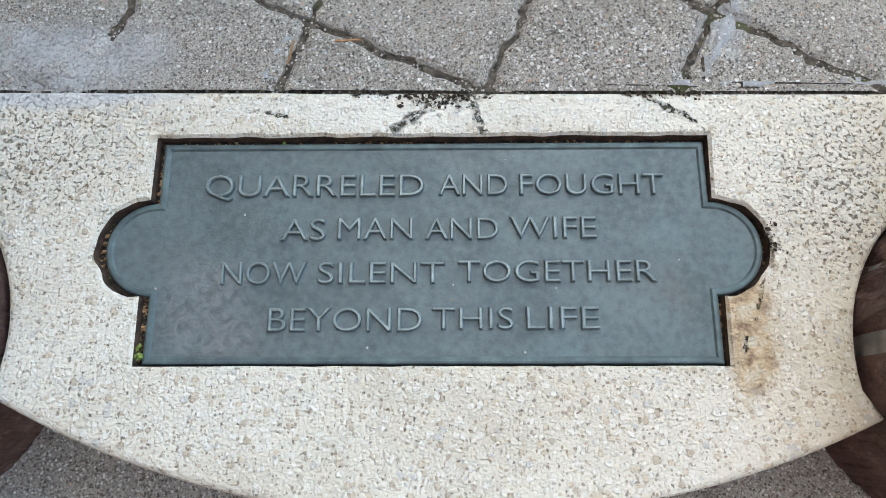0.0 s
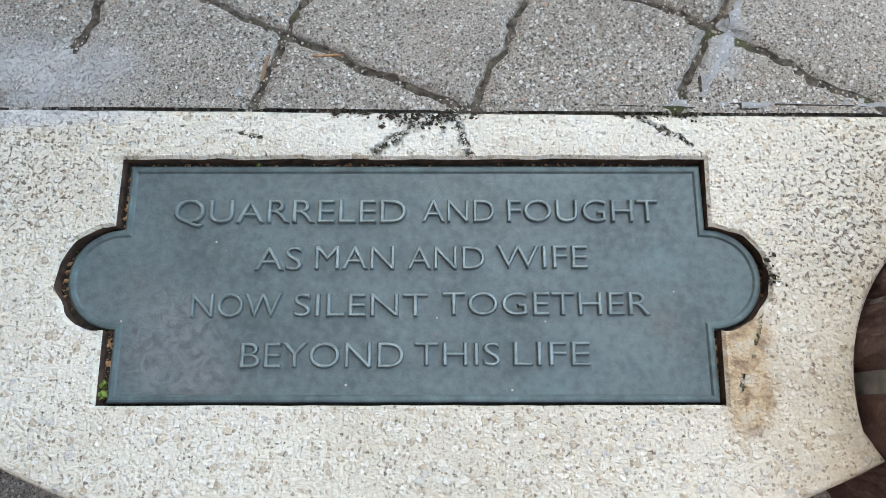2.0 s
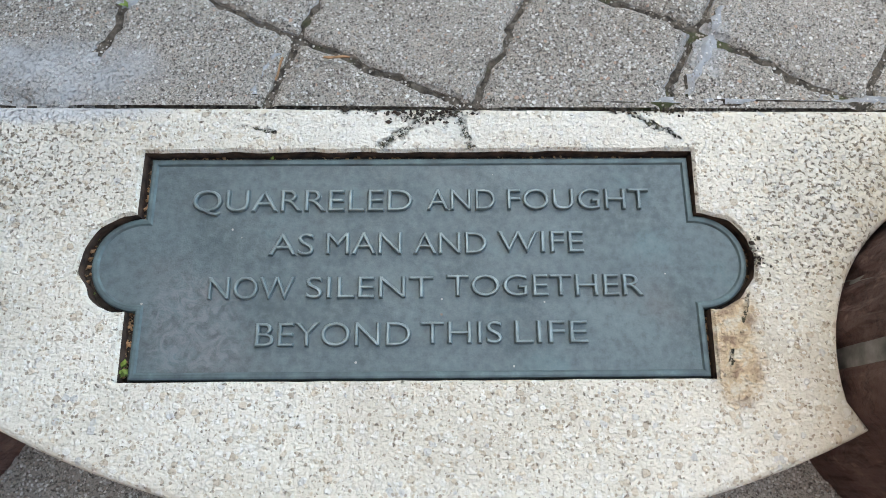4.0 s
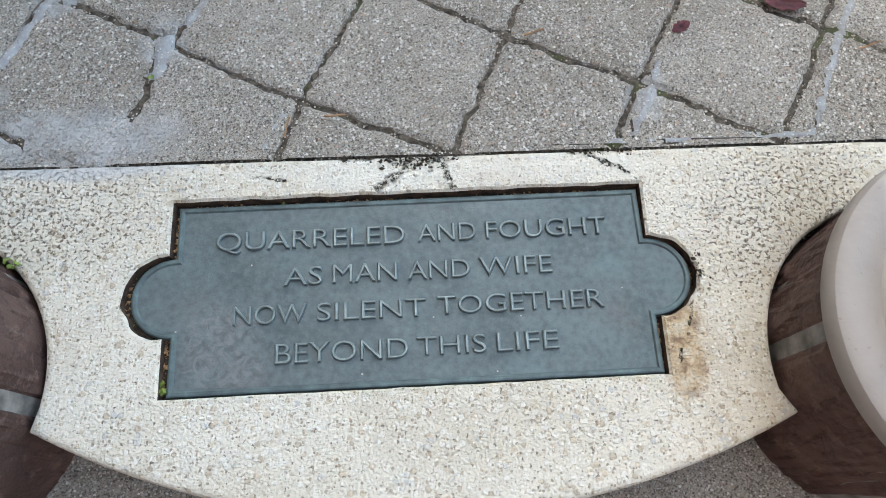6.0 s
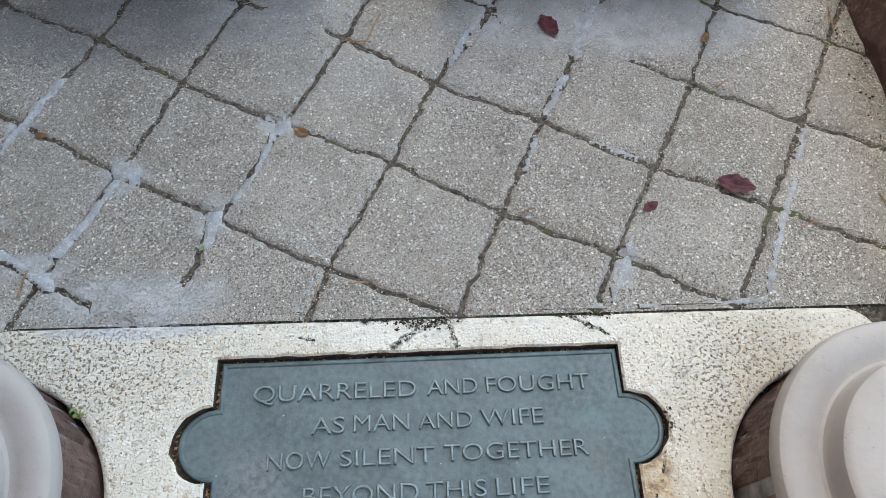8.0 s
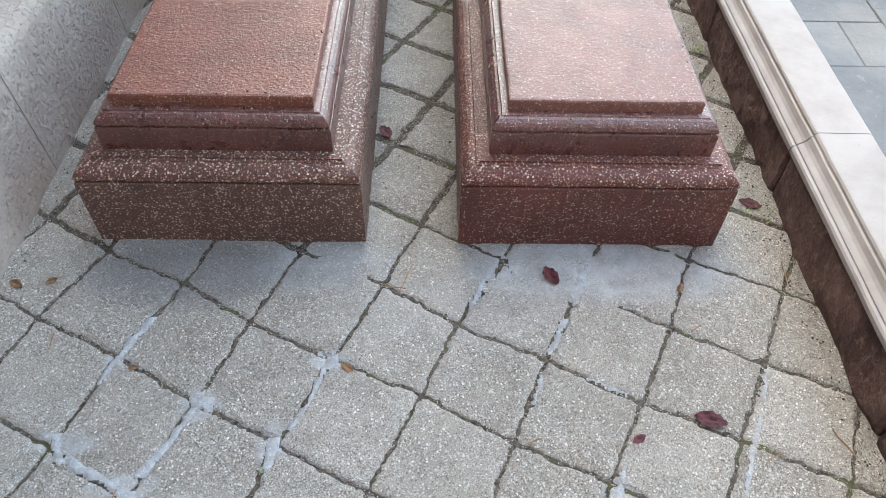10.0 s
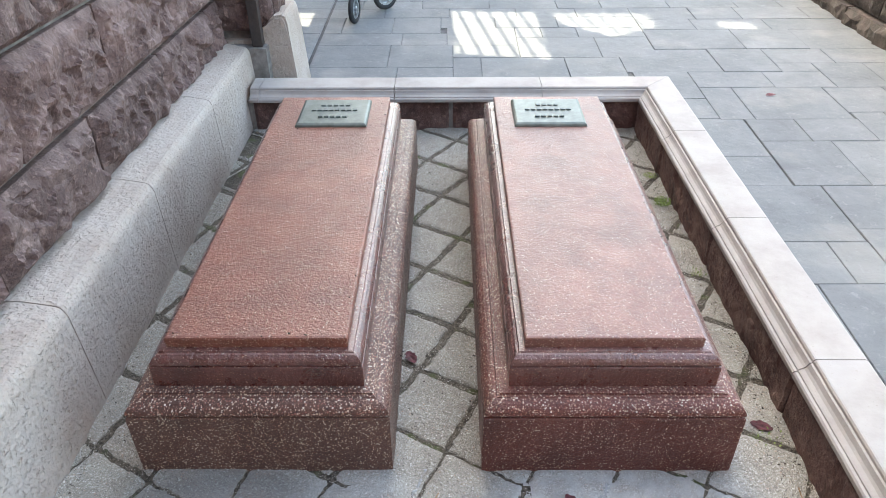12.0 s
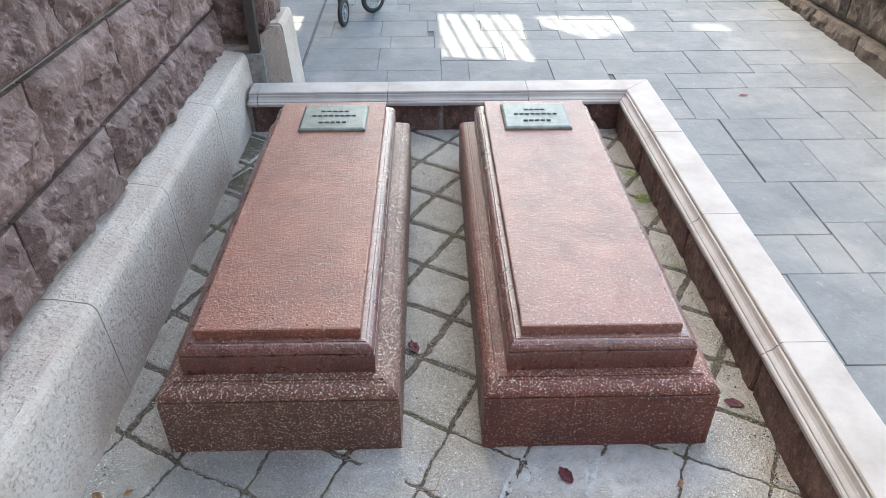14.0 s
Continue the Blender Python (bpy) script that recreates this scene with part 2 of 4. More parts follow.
def red_terrazzo(name, tones, cover, size, gloss, fine=0.5, coat=0.0, strong=0.9):
    g = Graph(name)
    base = g.ramp(g.noise(7.0, 6.0), (0.3, tones[0]), (0.55, tones[1]), (0.75, tones[2]))
    m1, c1 = chips(g, 175, cover, size, [(0.0, (0.60, 0.46, 0.35)), (0.22, (0.28, 0.11, 0.08)), (0.45, (0.42, 0.26, 0.19)), (0.66, (0.05, 0.025, 0.022)), (0.80, (0.72, 0.64, 0.54))], 0.16)
    col = g.mix(g.math("MULTIPLY", m1, strong), base, c1)
    m2, c2 = chips(g, 300, fine, 0.28, [(0.0, (0.50, 0.33, 0.25)), (0.4, tuple(c * 0.45 for c in tones[0]))], 0.2)
    col = g.mix(g.math("MULTIPLY", m2, 0.65), col, c2)
    m3, c3 = chips(g, 210, 0.45, 0.27, [(0.0, (0.56, 0.36, 0.27)), (0.35, tuple(c * 0.35 for c in tones[0])), (0.7, tuple(min(1.0, c * 1.7) for c in tones[2]))], 0.2)
    col = g.mix(g.math("MULTIPLY", m3, 0.7), col, c3)
    stain = g.band(g.noise(3.5, 6.0, 0.65), 0.52, 0.68)
    col = g.mix(g.math("MULTIPLY", stain, 0.4), col, tuple(c * 0.5 for c in tones[0]))
    rough = g.ramp(g.noise(16.0, 6.0, 0.6), (0.3, gloss), (0.7, gloss + 0.16))
    h = g.math("ADD", g.noise(150, 4.0), g.math("MULTIPLY", m1, 0.35))
    h = g.math("ADD", h, g.math("MULTIPLY", g.noise(70.0, 4.0, 0.65), 1.6))
    g.plug(g.bsdf, "Coat Weight", coat)
    g.plug(g.bsdf, "Coat Roughness", 0.26)
    return g.done(col, rough, g.bump(h, 0.7, 0.0034), spec=0.8 if coat else 0.4)


def bronze():
    g = Graph("weathered_bronze")
    base = g.ramp(g.noise(9.0, 7.0, 0.6), (0.3, (0.064, 0.088, 0.094)), (0.5, (0.090, 0.121, 0.129)), (0.72, (0.122, 0.162, 0.169)))
    brown = g.band(g.noise(4.0, 5.0), 0.53, 0.68)
    col = g.mix(g.math("MULTIPLY", brown, 0.45), base, (0.125, 0.112, 0.108))
    teal = g.band(g.noise(13.0, 6.0, 0.65), 0.55, 0.72)
    col = g.mix(g.math("MULTIPLY", teal, 0.4), col, (0.105, 0.185, 0.195))
    smear = g.patch(-0.22, 0.14, 0.05, 0.075, 0.9, 1.1, 22.0)
    smear = g.math("MULTIPLY", smear, g.ramp(g.noise(60.0, 4.0, 0.6, distort=2.0), (0.42, 0.0), (0.62, 0.7)))
    col = g.mix(g.math("MULTIPLY", smear, 0.6), col, (0.26, 0.26, 0.27))
    m, c = chips(g, 90, 0.05, 0.10, [(0.0, (0.42, 0.40, 0.36)), (0.6, (0.20, 0.10, 0.06))], 0.1)
    col = g.mix(m, col, c)
    fine = g.noise(110.0, 6.0, 0.7)
    col = g.mix(g.ramp(fine, (0.45, 0.0), (0.7, 0.5)), col, (0.17, 0.21, 0.215))
    col = g.mix(g.ramp(fine, (0.32, 0.5), (0.46, 0.0)), col, (0.055, 0.07, 0.072))
    rough = g.ramp(g.noise(30.0, 4.0), (0.3, 0.42), (0.7, 0.6))
    return g.done(col, rough, g.bump(g.noise(140, 6.0, 0.7), 0.45, 0.0016), metal=0.15, spec=0.5)


def bronze_rim():
    g = Graph("verdigris_edge")
    col = g.ramp(g.noise(40.0, 6.0, 0.65), (0.35, (0.065, 0.088, 0.094)), (0.6, (0.105, 0.150, 0.155)), (0.78, (0.19, 0.27, 0.27)))
    return g.done(col, 0.55, g.bump(g.noise(220, 4.0), 0.2, 0.0012), metal=0.3)


def pale_stone():
    g = Graph("pale_cast_stone")
    base = g.ramp(g.noise(6.0, 7.0, 0.6), (0.28, (0.265, 0.232, 0.216)), (0.5, (0.335, 0.305, 0.290)), (0.75, (0.385, 0.360, 0.345)))
    tone = g.mix(g.random(), (0.93, 0.93, 0.93), (1.0, 0.98, 0.96))
    col = g.mix(1.0, base, tone, "MULTIPLY")
    grime = g.band(g.noise(18.0, 6.0, 0.7), 0.60, 0.75)
    col = g.mix(g.math("MULTIPLY", grime, 0.35), col, (0.30, 0.25, 0.21))
    specks = g.band(g.noise(130, 3.0), 0.34, 0.27)
    col = g.mix(g.math("MULTIPLY", specks, 0.4), col, (0.25, 0.2, 0.17))
    return g.done(col, 0.7, g.bump(g.math("SUBTRACT", g.noise(120, 4.0), specks), 0.3, 0.0018))


def plinth_concrete():
    g = Graph("weathered_concrete")
    base = g.ramp(g.noise(3.5, 7.0, 0.6), (0.28, (0.37, 0.295, 0.248)), (0.5, (0.44, 0.370, 0.322)), (0.75, (0.49, 0.432, 0.388)))
    rust = g.band(g.noise(2.2, 6.0, 0.6), 0.55, 0.75)
    col = g.mix(g.math("MULTIPLY", rust, 0.4), base, (0.40, 0.29, 0.21))
    pits = g.band(g.noise(85, 3.0, 0.55), 0.43, 0.30)
    lumps = g.noise(26, 6.0, 0.65)
    col = g.mix(g.math("MULTIPLY", pits, 0.10), col, (0.30, 0.25, 0.21))
    h = g.math("ADD", g.math("MULTIPLY", pits, -0.8), g.math("ADD", g.math("MULTIPLY", lumps, 1.4), g.math("MULTIPLY", g.noise(60, 3.0, 0.5), 0.9)))
    return g.done(col, 0.92, g.bump(h, 0.8, 0.009), spec=0.2)


def red_rock(name, dark, mid, light):
    g = Graph(name)
    base = g.ramp(g.noise(7.0, 8.0, 0.65, distort=0.6), (0.28, dark), (0.5, mid), (0.72, light))
    tone = g.ramp(g.random(), (0.0, 0.8), (1.0, 1.15))
    col = g.mix(1.0, base, tone, "MULTIPLY")
    fleck = g.band(g.noise(38.0, 6.0, 0.7), 0.54, 0.66)
    col = g.mix(g.math("MULTIPLY", fleck, 0.55), col, tuple(c * 1.35 for c in light))
    seam = g.band(g.math("ABSOLUTE", g.math("SUBTRACT", g.noise(12.0, 7.0, 0.6, distort=1.2), 0.5)), 0.03, 0.0)
    col = g.mix(g.math("MULTIPLY", seam, 0.4), col, tuple(c * 0.5 for c in dark))
    h = g.math("ADD", g.noise(22, 9.0, 0.7), g.math("MULTIPLY", g.noise(110, 5.0), 0.4))
    return g.done(col, 0.75, g.bump(h, 0.85, 0.013), spec=0.5)


def mortar():
    g = Graph("mortar")
    col = g.ramp(g.noise(25, 6.0), (0.3, (0.13, 0.115, 0.105)), (0.7, (0.27, 0.25, 0.235)))
    return g.done(col, 0.95, g.bump(g.noise(160, 5.0), 0.7, 0.003), spec=0.2)


def slate():
    g = Graph("blue_grey_slate")
    tone = g.ramp(g.random(), (0.0, (0.130, 0.135, 0.142)), (0.5, (0.152, 0.157, 0.163)), (1.0, (0.178, 0.181, 0.184)))
    col = g.mix(0.45, tone, g.ramp(g.noise(4.5, 8.0, 0.6, distort=0.5), (0.3, (0.097, 0.103, 0.111)), (0.7, (0.205, 0.212, 0.219))))
    dust = g.band(g.noise(2.0, 5.0), 0.52, 0.7)
    col = g.mix(g.math("MULTIPLY", dust, 0.35), col, (0.30, 0.285, 0.26))
    scuff = g.band(g.noise(34.0, 7.0, 0.7, distort=0.8), 0.56, 0.70)
    col = g.mix(g.math("MULTIPLY", scuff, 0.3), col, (0.33, 0.34, 0.35))
    nicks = g.band(g.noise(75.0, 4.0, 0.6), 0.34, 0.27)
    col = g.mix(g.math("MULTIPLY", nicks, 0.5), col, (0.05, 0.052, 0.056))
    h = g.math("ADD", g.noise(13, 8.0, 0.6, distort=0.4), g.math("MULTIPLY", g.noise(40.0, 6.0, 0.65), 0.3))
    return g.done(col, 0.78, g.bump(h, 0.6, 0.010), spec=0.25)


def plain(name, col, rough=0.7, metal=0.0, scale=40.0, vary=0.3):
    g = Graph(name)
    lo, hi = tuple(c * (1 - vary) for c in col), tuple(min(1, c * (1 + vary)) for c in col)
    c = g.ramp(g.noise(scale, 5.0), (0.3, lo), (0.7, hi))
    return g.done(c, rough, g.bump(g.noise(scale * 4, 4.0), 0.25, 0.002), metal=metal)


CREAM, PAVER, JOINT, PAVER_EDGE, CEMENT = slab_stone(), paver_stone(), joint_fill(), paver_edge(), joint_cement()
BROWN_BASE = red_terrazzo("brown_speckled_terrazzo", ((0.088, 0.046, 0.036), (0.120, 0.062, 0.048), (0.160, 0.082, 0.063)), 0.95, 0.31, 0.34, 0.6)
RED_BASE = red_terrazzo("dark_red_terrazzo", ((0.084, 0.027, 0.021), (0.118, 0.038, 0.030), (0.155, 0.054, 0.042)), 0.75, 0.27, 0.32, 0.5)
RED_BLOCK = red_terrazzo("oxblood_terrazzo", ((0.078, 0.022, 0.018), (0.110, 0.032, 0.026), (0.155, 0.048, 0.038)), 0.5, 0.27, 0.22, 0.5, 0.5, 0.7)
BROWN_BEAD = red_terrazzo("brown_pebbled_terrazzo", ((0.080, 0.036, 0.028), (0.110, 0.050, 0.038), (0.150, 0.070, 0.053)), 1.0, 0.40, 0.30, 0.6)
RED_BEAD = red_terrazzo("red_pebbled_terrazzo", ((0.084, 0.026, 0.020), (0.118, 0.036, 0.028), (0.155, 0.052, 0.040)), 0.95, 0.36, 0.30, 0.6)
# redder, less coated than RED_TOP: weaker sky reflection put into the colour
WEAK_GLARE_TOP = red_terrazzo("weak_glare_red_terrazzo", ((0.132, 0.034, 0.019), (0.190, 0.052, 0.029), (0.258, 0.083, 0.049)), 0.8, 0.30, 0.40, 0.7, 0.08, 0.5)
RED_TOP = red_terrazzo("polished_red_terrazzo", ((0.120, 0.040, 0.029), (0.172, 0.060, 0.044), (0.235, 0.090, 0.067)), 0.8, 0.30, 0.38, 0.7, 0.12, 0.5)
BRONZE, RIM, PALE, CONCRETE = bronze(), bronze_rim(), pale_stone(), plinth_concrete()
ROCK = red_rock("mauve_rock_face", (0.068, 0.036, 0.031), (0.148, 0.090, 0.080), (0.275, 0.188, 0.170))
BRICK = red_rock("dark_red_stone", (0.038, 0.019, 0.016), (0.100, 0.050, 0.042), (0.19, 0.118, 0.099))
# browner stone, its tones also lowered to carry the far wall's shade
SHADED_FAR_ROCK = red_rock("shaded_brown_rock_face", (0.028, 0.021, 0.018), (0.060, 0.044, 0.037), (0.11, 0.086, 0.075))
MORTAR, SLATE = mortar(), slate()
SLATE_JOINT = plain("dark_slate_joint", (0.070, 0.072, 0.075), 0.9)
GREY_CEMENT = plain("grey_cement", (0.22, 0.21, 0.20), 0.9, vary=0.5)
RUST_DIRT = plain("brown_rusty_dirt", (0.075, 0.045, 0.030), 1.0, scale=70.0, vary=0.7)
DIRT = plain("dark_dirt", (0.045, 0.034, 0.025), 1.0, scale=160.0, vary=0.6)
LEAF_RED = plain("dry_maroon_leaf", (0.15, 0.040, 0.052), 0.55, scale=90.0, vary=0.5)
LEAF_TAN = plain("dry_tan_leaf", (0.30, 0.17, 0.085), 0.7, scale=90.0, vary=0.4)
GREEN = plain("green_weed", (0.17, 0.24, 0.045), 0.6, scale=120.0, vary=0.5)
RUBBER = plain("black_rubber", (0.018, 0.018, 0.02), 0.6)
CHROME = plain("grey_metal", (0.55, 0.56, 0.58), 0.3, 0.9)
PAINT = plain("dark_brown_paint", (0.045, 0.035, 0.032), 0.5)
GROUND = plain("grey_ground", (0.16, 0.155, 0.15), 0.9, scale=6.0)
RENDER = plain("mauve_wall", (0.16, 0.115, 0.105), 0.9, scale=4.0)
# lightened past the plate's bronze in place of highlights on the letters
LETTER = plain("lightened_bronze_lettering", (0.175, 0.22, 0.225), 0.36, 0.4, scale=60.0, vary=0.3)
BARS = plain("dark_lettering", (0.10, 0.12, 0.115), 0.5, 0.3, scale=120.0)


# ---- building helpers ----
def part(name, bm, material, parent=None, label="", smooth=False):
    """Links a bmesh as one mesh object, under its parent if one is given."""
    bmesh.ops.recalc_face_normals(bm, faces=bm.faces)
    me = bpy.data.meshes.new(name)
    bm.to_mesh(me)
    bm.free()
    if smooth:
        me.shade_smooth()
        me.set_sharp_from_angle(angle=radians(28))
    me.materials.append(material)
    ob = new(name, me)
    if parent:
        ob.parent = parent
        ob.matrix_parent_inverse = parent.matrix_basis.inverted()
    return tagged(ob, label=label)


def empty(name, label, category, group="", kind="", at=(0, 0, 0)):
    ob = new(name)
    ob.empty_display_size = 0.05
    ob.location = at
    return tagged(ob, label, category, group, kind)


def prism(points, z0, z1, bm=None):
    """A flat-topped block over a plan outline."""
    bm = bm or bmesh.new()
    lo = [bm.verts.new((x, y, z0)) for x, y in points]
    hi = [bm.verts.new((x, y, z1)) for x, y in points]
    n = len(points)
    for k in range(n):
        bm.faces.new((lo[k], lo[(k + 1) % n], hi[(k + 1) % n], hi[k]))
    bm.faces.new(hi)
    bm.faces.new(lo[::-1])
    return bm


def box(x0, x1, y0, y1, z0, z1, bevel=0.0, bm=None):
    bm = bm or bmesh.new()
    prism([(x0, y0), (x1, y0), (x1, y1), (x0, y1)], z0, z1, bm)
    if bevel:
        bmesh.ops.bevel(bm, geom=bm.edges[:], offset=bevel, segments=2, affect="EDGES", profile=0.6)
    return bm


def stacked(rings, cap_low=True, cap_high=True):
    """Joins rings of equally many points into a skin."""
    bm = bmesh.new()
    vs = [[bm.verts.new(p) for p in ring] for ring in rings]
    n = len(vs[0])
    for a, b in zip(vs, vs[1:]):
        for k in range(n):
            bm.faces.new((a[k], a[(k + 1) % n], b[(k + 1) % n], b[k]))
    if cap_low:
        bm.faces.new(vs[0][::-1])
    if cap_high:
        bm.faces.new(vs[-1])
    return bm


def lathe(profile, cx, cy, n=72):
    rings = [[(cx + r * math.cos(2 * math.pi * k / n), cy + r * math.sin(2 * math.pi * k / n), z) for k in range(n)] for r, z in profile]
    return stacked(rings)


def inset(points, d):
    """The outline moved inwards by d (counter-clockwise outlines)."""
    out, n = [], len(points)
    for k in range(n):
        p, a, b = Vector(points[k]), Vector(points[k - 1]), Vector(points[(k + 1) % n])
        e1, e2 = (p - a).normalized(), (b - p).normalized()
        m = Vector((-(e1.y + e2.y), e1.x + e2.x))
        if m.length < 1e-6:
            m = Vector((-e1.y, e1.x))
        m.normalize()
        c = max(0.5, m.dot(Vector((-e1.y, e1.x))))
        out.append(tuple(p + m * d / c))
    return out


def arc(cx, cy, r, a0, a1, n):
    return [(cx + r * math.cos(radians(a0 + (a1 - a0) * k / n)), cy + r * math.sin(radians(a0 + (a1 - a0) * k / n))) for k in range(n + 1)]


# ---- ground and paved path ----
def ground_z(y):
    """The path falls gently towards the front."""
    return -0.147 + 0.0255 * min(9.0, max(-3.0, y))


bm = bmesh.new()
cols = [[bm.verts.new((x, y, ground_z(y) - 0.03)) for y in (-300, -3, 9, 300)] for x in (-300, 300)]
for k in range(3):
    bm.faces.new((cols[0][k], cols[1][k], cols[1][k + 1], cols[0][k + 1]))
tagged(part("ground", bm, GROUND), "grey earth under and around the paved path", "ground", kind="structure")

path = empty("paved_path", "blue-grey slate slabs laid in uneven courses", "pavement", kind="structure")


# ---- threshold slab with its recess ----
PLAQUE_AT, PLAQUE_TURN = (0.021, 0.221), math.atan2(0.016, 0.613)
PIERS = ((-0.632, 0.110), (0.668, 0.120))
DRUM_R = 0.199


def plaque_outline(grow=0.0, rough=0.0, seed=3):
    """The name-plate shape: a rectangle with a half-round ear at each end."""
    hw, hh, r = 0.306 + grow, 0.125 + grow, 0.053 + grow * 0.8
    pts = [(-hw, -hh), (hw, -hh)]
    if rough:
        pts = [(-hw + 2 * hw * k / 30, -hh) for k in range(31)]
    right = arc(hw, 0.001, r, -90, 90, 28)
    left = arc(-hw, 0.001, r, 90, 270, 28)
    pts += right
    pts += [(hw - 2 * hw * k / 30, hh) for k in range(31)] if rough else [(hw, hh), (-hw, hh)]
    pts += left
    c, s, out = math.cos(PLAQUE_TURN), math.sin(PLAQUE_TURN), []
    for k, (u, v) in enumerate(pts):
        if rough:
            j = noise.noise_vector((u * 60, v * 60, seed)) * rough
            calm = 0.3 if v < -0.11 else 1.0
            u, v = u + j.x * calm, v + j.y * calm
            if u < -0.2:
                u -= 0.005
            if u > 0.29 and v < 0.06:
                u += 0.001
            if v > 0.1:
                v += 0.003
        out.append((PLAQUE_AT[0] + u * c - v * s, PLAQUE_AT[1] + u * s + v * c))
    return out


def slab_outline():
    (lx, ly), (rx, ry) = PIERS
    pts = arc(0.025, 0.972, 1.029, -116.6, -63.4, 40)                 # bowed front
    gap = 0.006
    pts += arc(rx, ry, DRUM_R + gap, 191, 68, 26)                     # hollow round one pier
    pts += arc(0.70, 0.365, 0.052, -10, 90, 8)
    pts += [(0.70 - 1.30 * k / 40, 0.418 - 0.022 * k / 40 + 0.0012 * noise.noise((k * 1.7, 0, 0))) for k in range(1, 40)]
    pts += arc(-0.62, 0.34, 0.056, 90, 190, 8)
    pts += arc(lx, ly, DRUM_R + gap, 112, -8, 26)                    # hollow round the other
    return pts


threshold = empty("threshold_slab", "worn cream terrazzo threshold slab with bowed front", "threshold", kind="structure")
outer = slab_outline()
hole = plaque_outline(0.0022, 0.0036)
bm = bmesh.new()
rings = []
for d, z in ((0.0, -0.15), (0.0, -0.012), (0.0008, -0.006), (0.003, -0.0025), (0.0065, -0.0006), (0.010, 0.0)):
    rings.append([bm.verts.new((x, y, z)) for x, y in (inset(outer, d) if d else outer)])
n = len(outer)
for a, b in zip(rings, rings[1:]):
    for k in range(n):
        bm.faces.new((a[k], a[(k + 1) % n], b[(k + 1) % n], b[k]))
lip = [bm.verts.new((x, y, 0.0)) for x, y in inset(hole, -0.003)]
edge = [bm.verts.new((x, y, -0.004)) for x, y in hole]
m = len(hole)
for k in range(m):
    bm.faces.new((lip[k], lip[(k + 1) % m], edge[(k + 1) % m], edge[k]))
loop = [bm.edges.get((v[k], v[(k + 1) % len(v)])) for v in (rings[-1], lip) for k in range(len(v))]
bmesh.ops.triangle_fill(bm, edges=loop, use_beauty=True)
part("slab", bm, CREAM, threshold)
part("recess_wall", stacked([[(x, y, -0.032) for x, y in hole], [(x, y, -0.004) for x, y in hole]], False, False), RUST_DIRT, threshold, "rust-stained sides of the recess")
part("recess_floor", prism(plaque_outline(0.03), -0.04, -0.020), DIRT, threshold, "dark dirt in the recess")

# ---- bronze plaque ----
plaque = empty("bronze_plaque", "weathered blue-grey bronze plaque with raised verse", "plaque", at=(PLAQUE_AT[0], PLAQUE_AT[1], -0.028))
shape = plaque_outline()
top = -0.009
prof = ((0.0, -0.028), (0.0, top - 0.003), (0.0012, top - 0.0006), (0.0035, top), (0.0065, top - 0.0003), (0.0085, top - 0.0022))
rings = [[(x, y, z) for x, y in (inset(shape, d) if d else shape)] for d, z in prof]
part("rim", stacked(rings, cap_high=False), RIM, plaque, "verdigris bevelled rim")
part("plate", prism([p for p in inset(shape, 0.0083)], -0.027, top - 0.0022), BRONZE, plaque)


def word(text, u0, u1, v, cap, z, material, parent, name):
    """Raised capitals, set between u0 and u1 along the plaque's base line."""
    cu = bpy.data.curves.new(name, "FONT")
    cu.body, cu.extrude, cu.bevel_depth, cu.bevel_resolution = text, 0.016, 0.032, 2
    cu.offset = -0.026
    cu.resolution_u = 4
    tmp = bpy.data.objects.new(name, cu)
    scene.collection.objects.link(tmp)
    bpy.context.view_layer.update()
    me = bpy.data.meshes.new_from_object(tmp.evaluated_get(bpy.context.evaluated_depsgraph_get()))
    bpy.data.objects.remove(tmp)
    xs, ys = [p.co.x for p in me.vertices], [p.co.y for p in me.vertices]
    sx, sy = (u1 - u0) / (max(xs) - min(xs)), cap / (max(ys) - min(0, min(ys)) if "Q" not in text else max(ys))
    x0 = min(xs)
    c, s = math.cos(PLAQUE_TURN), math.sin(PLAQUE_TURN)
    for p in me.vertices:
        u, w = u0 + (p.co.x - x0) * sx, v + p.co.y * sy
        p.co = (PLAQUE_AT[0] + u * c - w * s, PLAQUE_AT[1] + u * s + w * c, z + p.co.z * 0.105)
    bm = bmesh.new()
    bm.from_mesh(me)
    bmesh.ops.remove_doubles(bm, verts=bm.verts, dist=1e-6)
    bm.verts.index_update()
    left = set(bm.verts)
    while left:
        seed = min(left, key=lambda v: v.index)
        island, todo = {seed}, [seed]
        while todo:
            for e in todo.pop().link_edges:
                for v in e.verts:
                    if v not in island:
                        island.add(v)
                        todo.append(v)
        left -= island
        faces = {f for v in island for f in v.link_faces}
        one = bmesh.new()
        twin = {v: one.verts.new(v.co) for v in sorted(island, key=lambda v: v.index)}
        for f in sorted(faces, key=lambda f: f.index):
            one.faces.new([twin[v] for v in f.verts])
        part(name, one, material, parent)
    bm.free()
    bpy.data.meshes.remove(me)


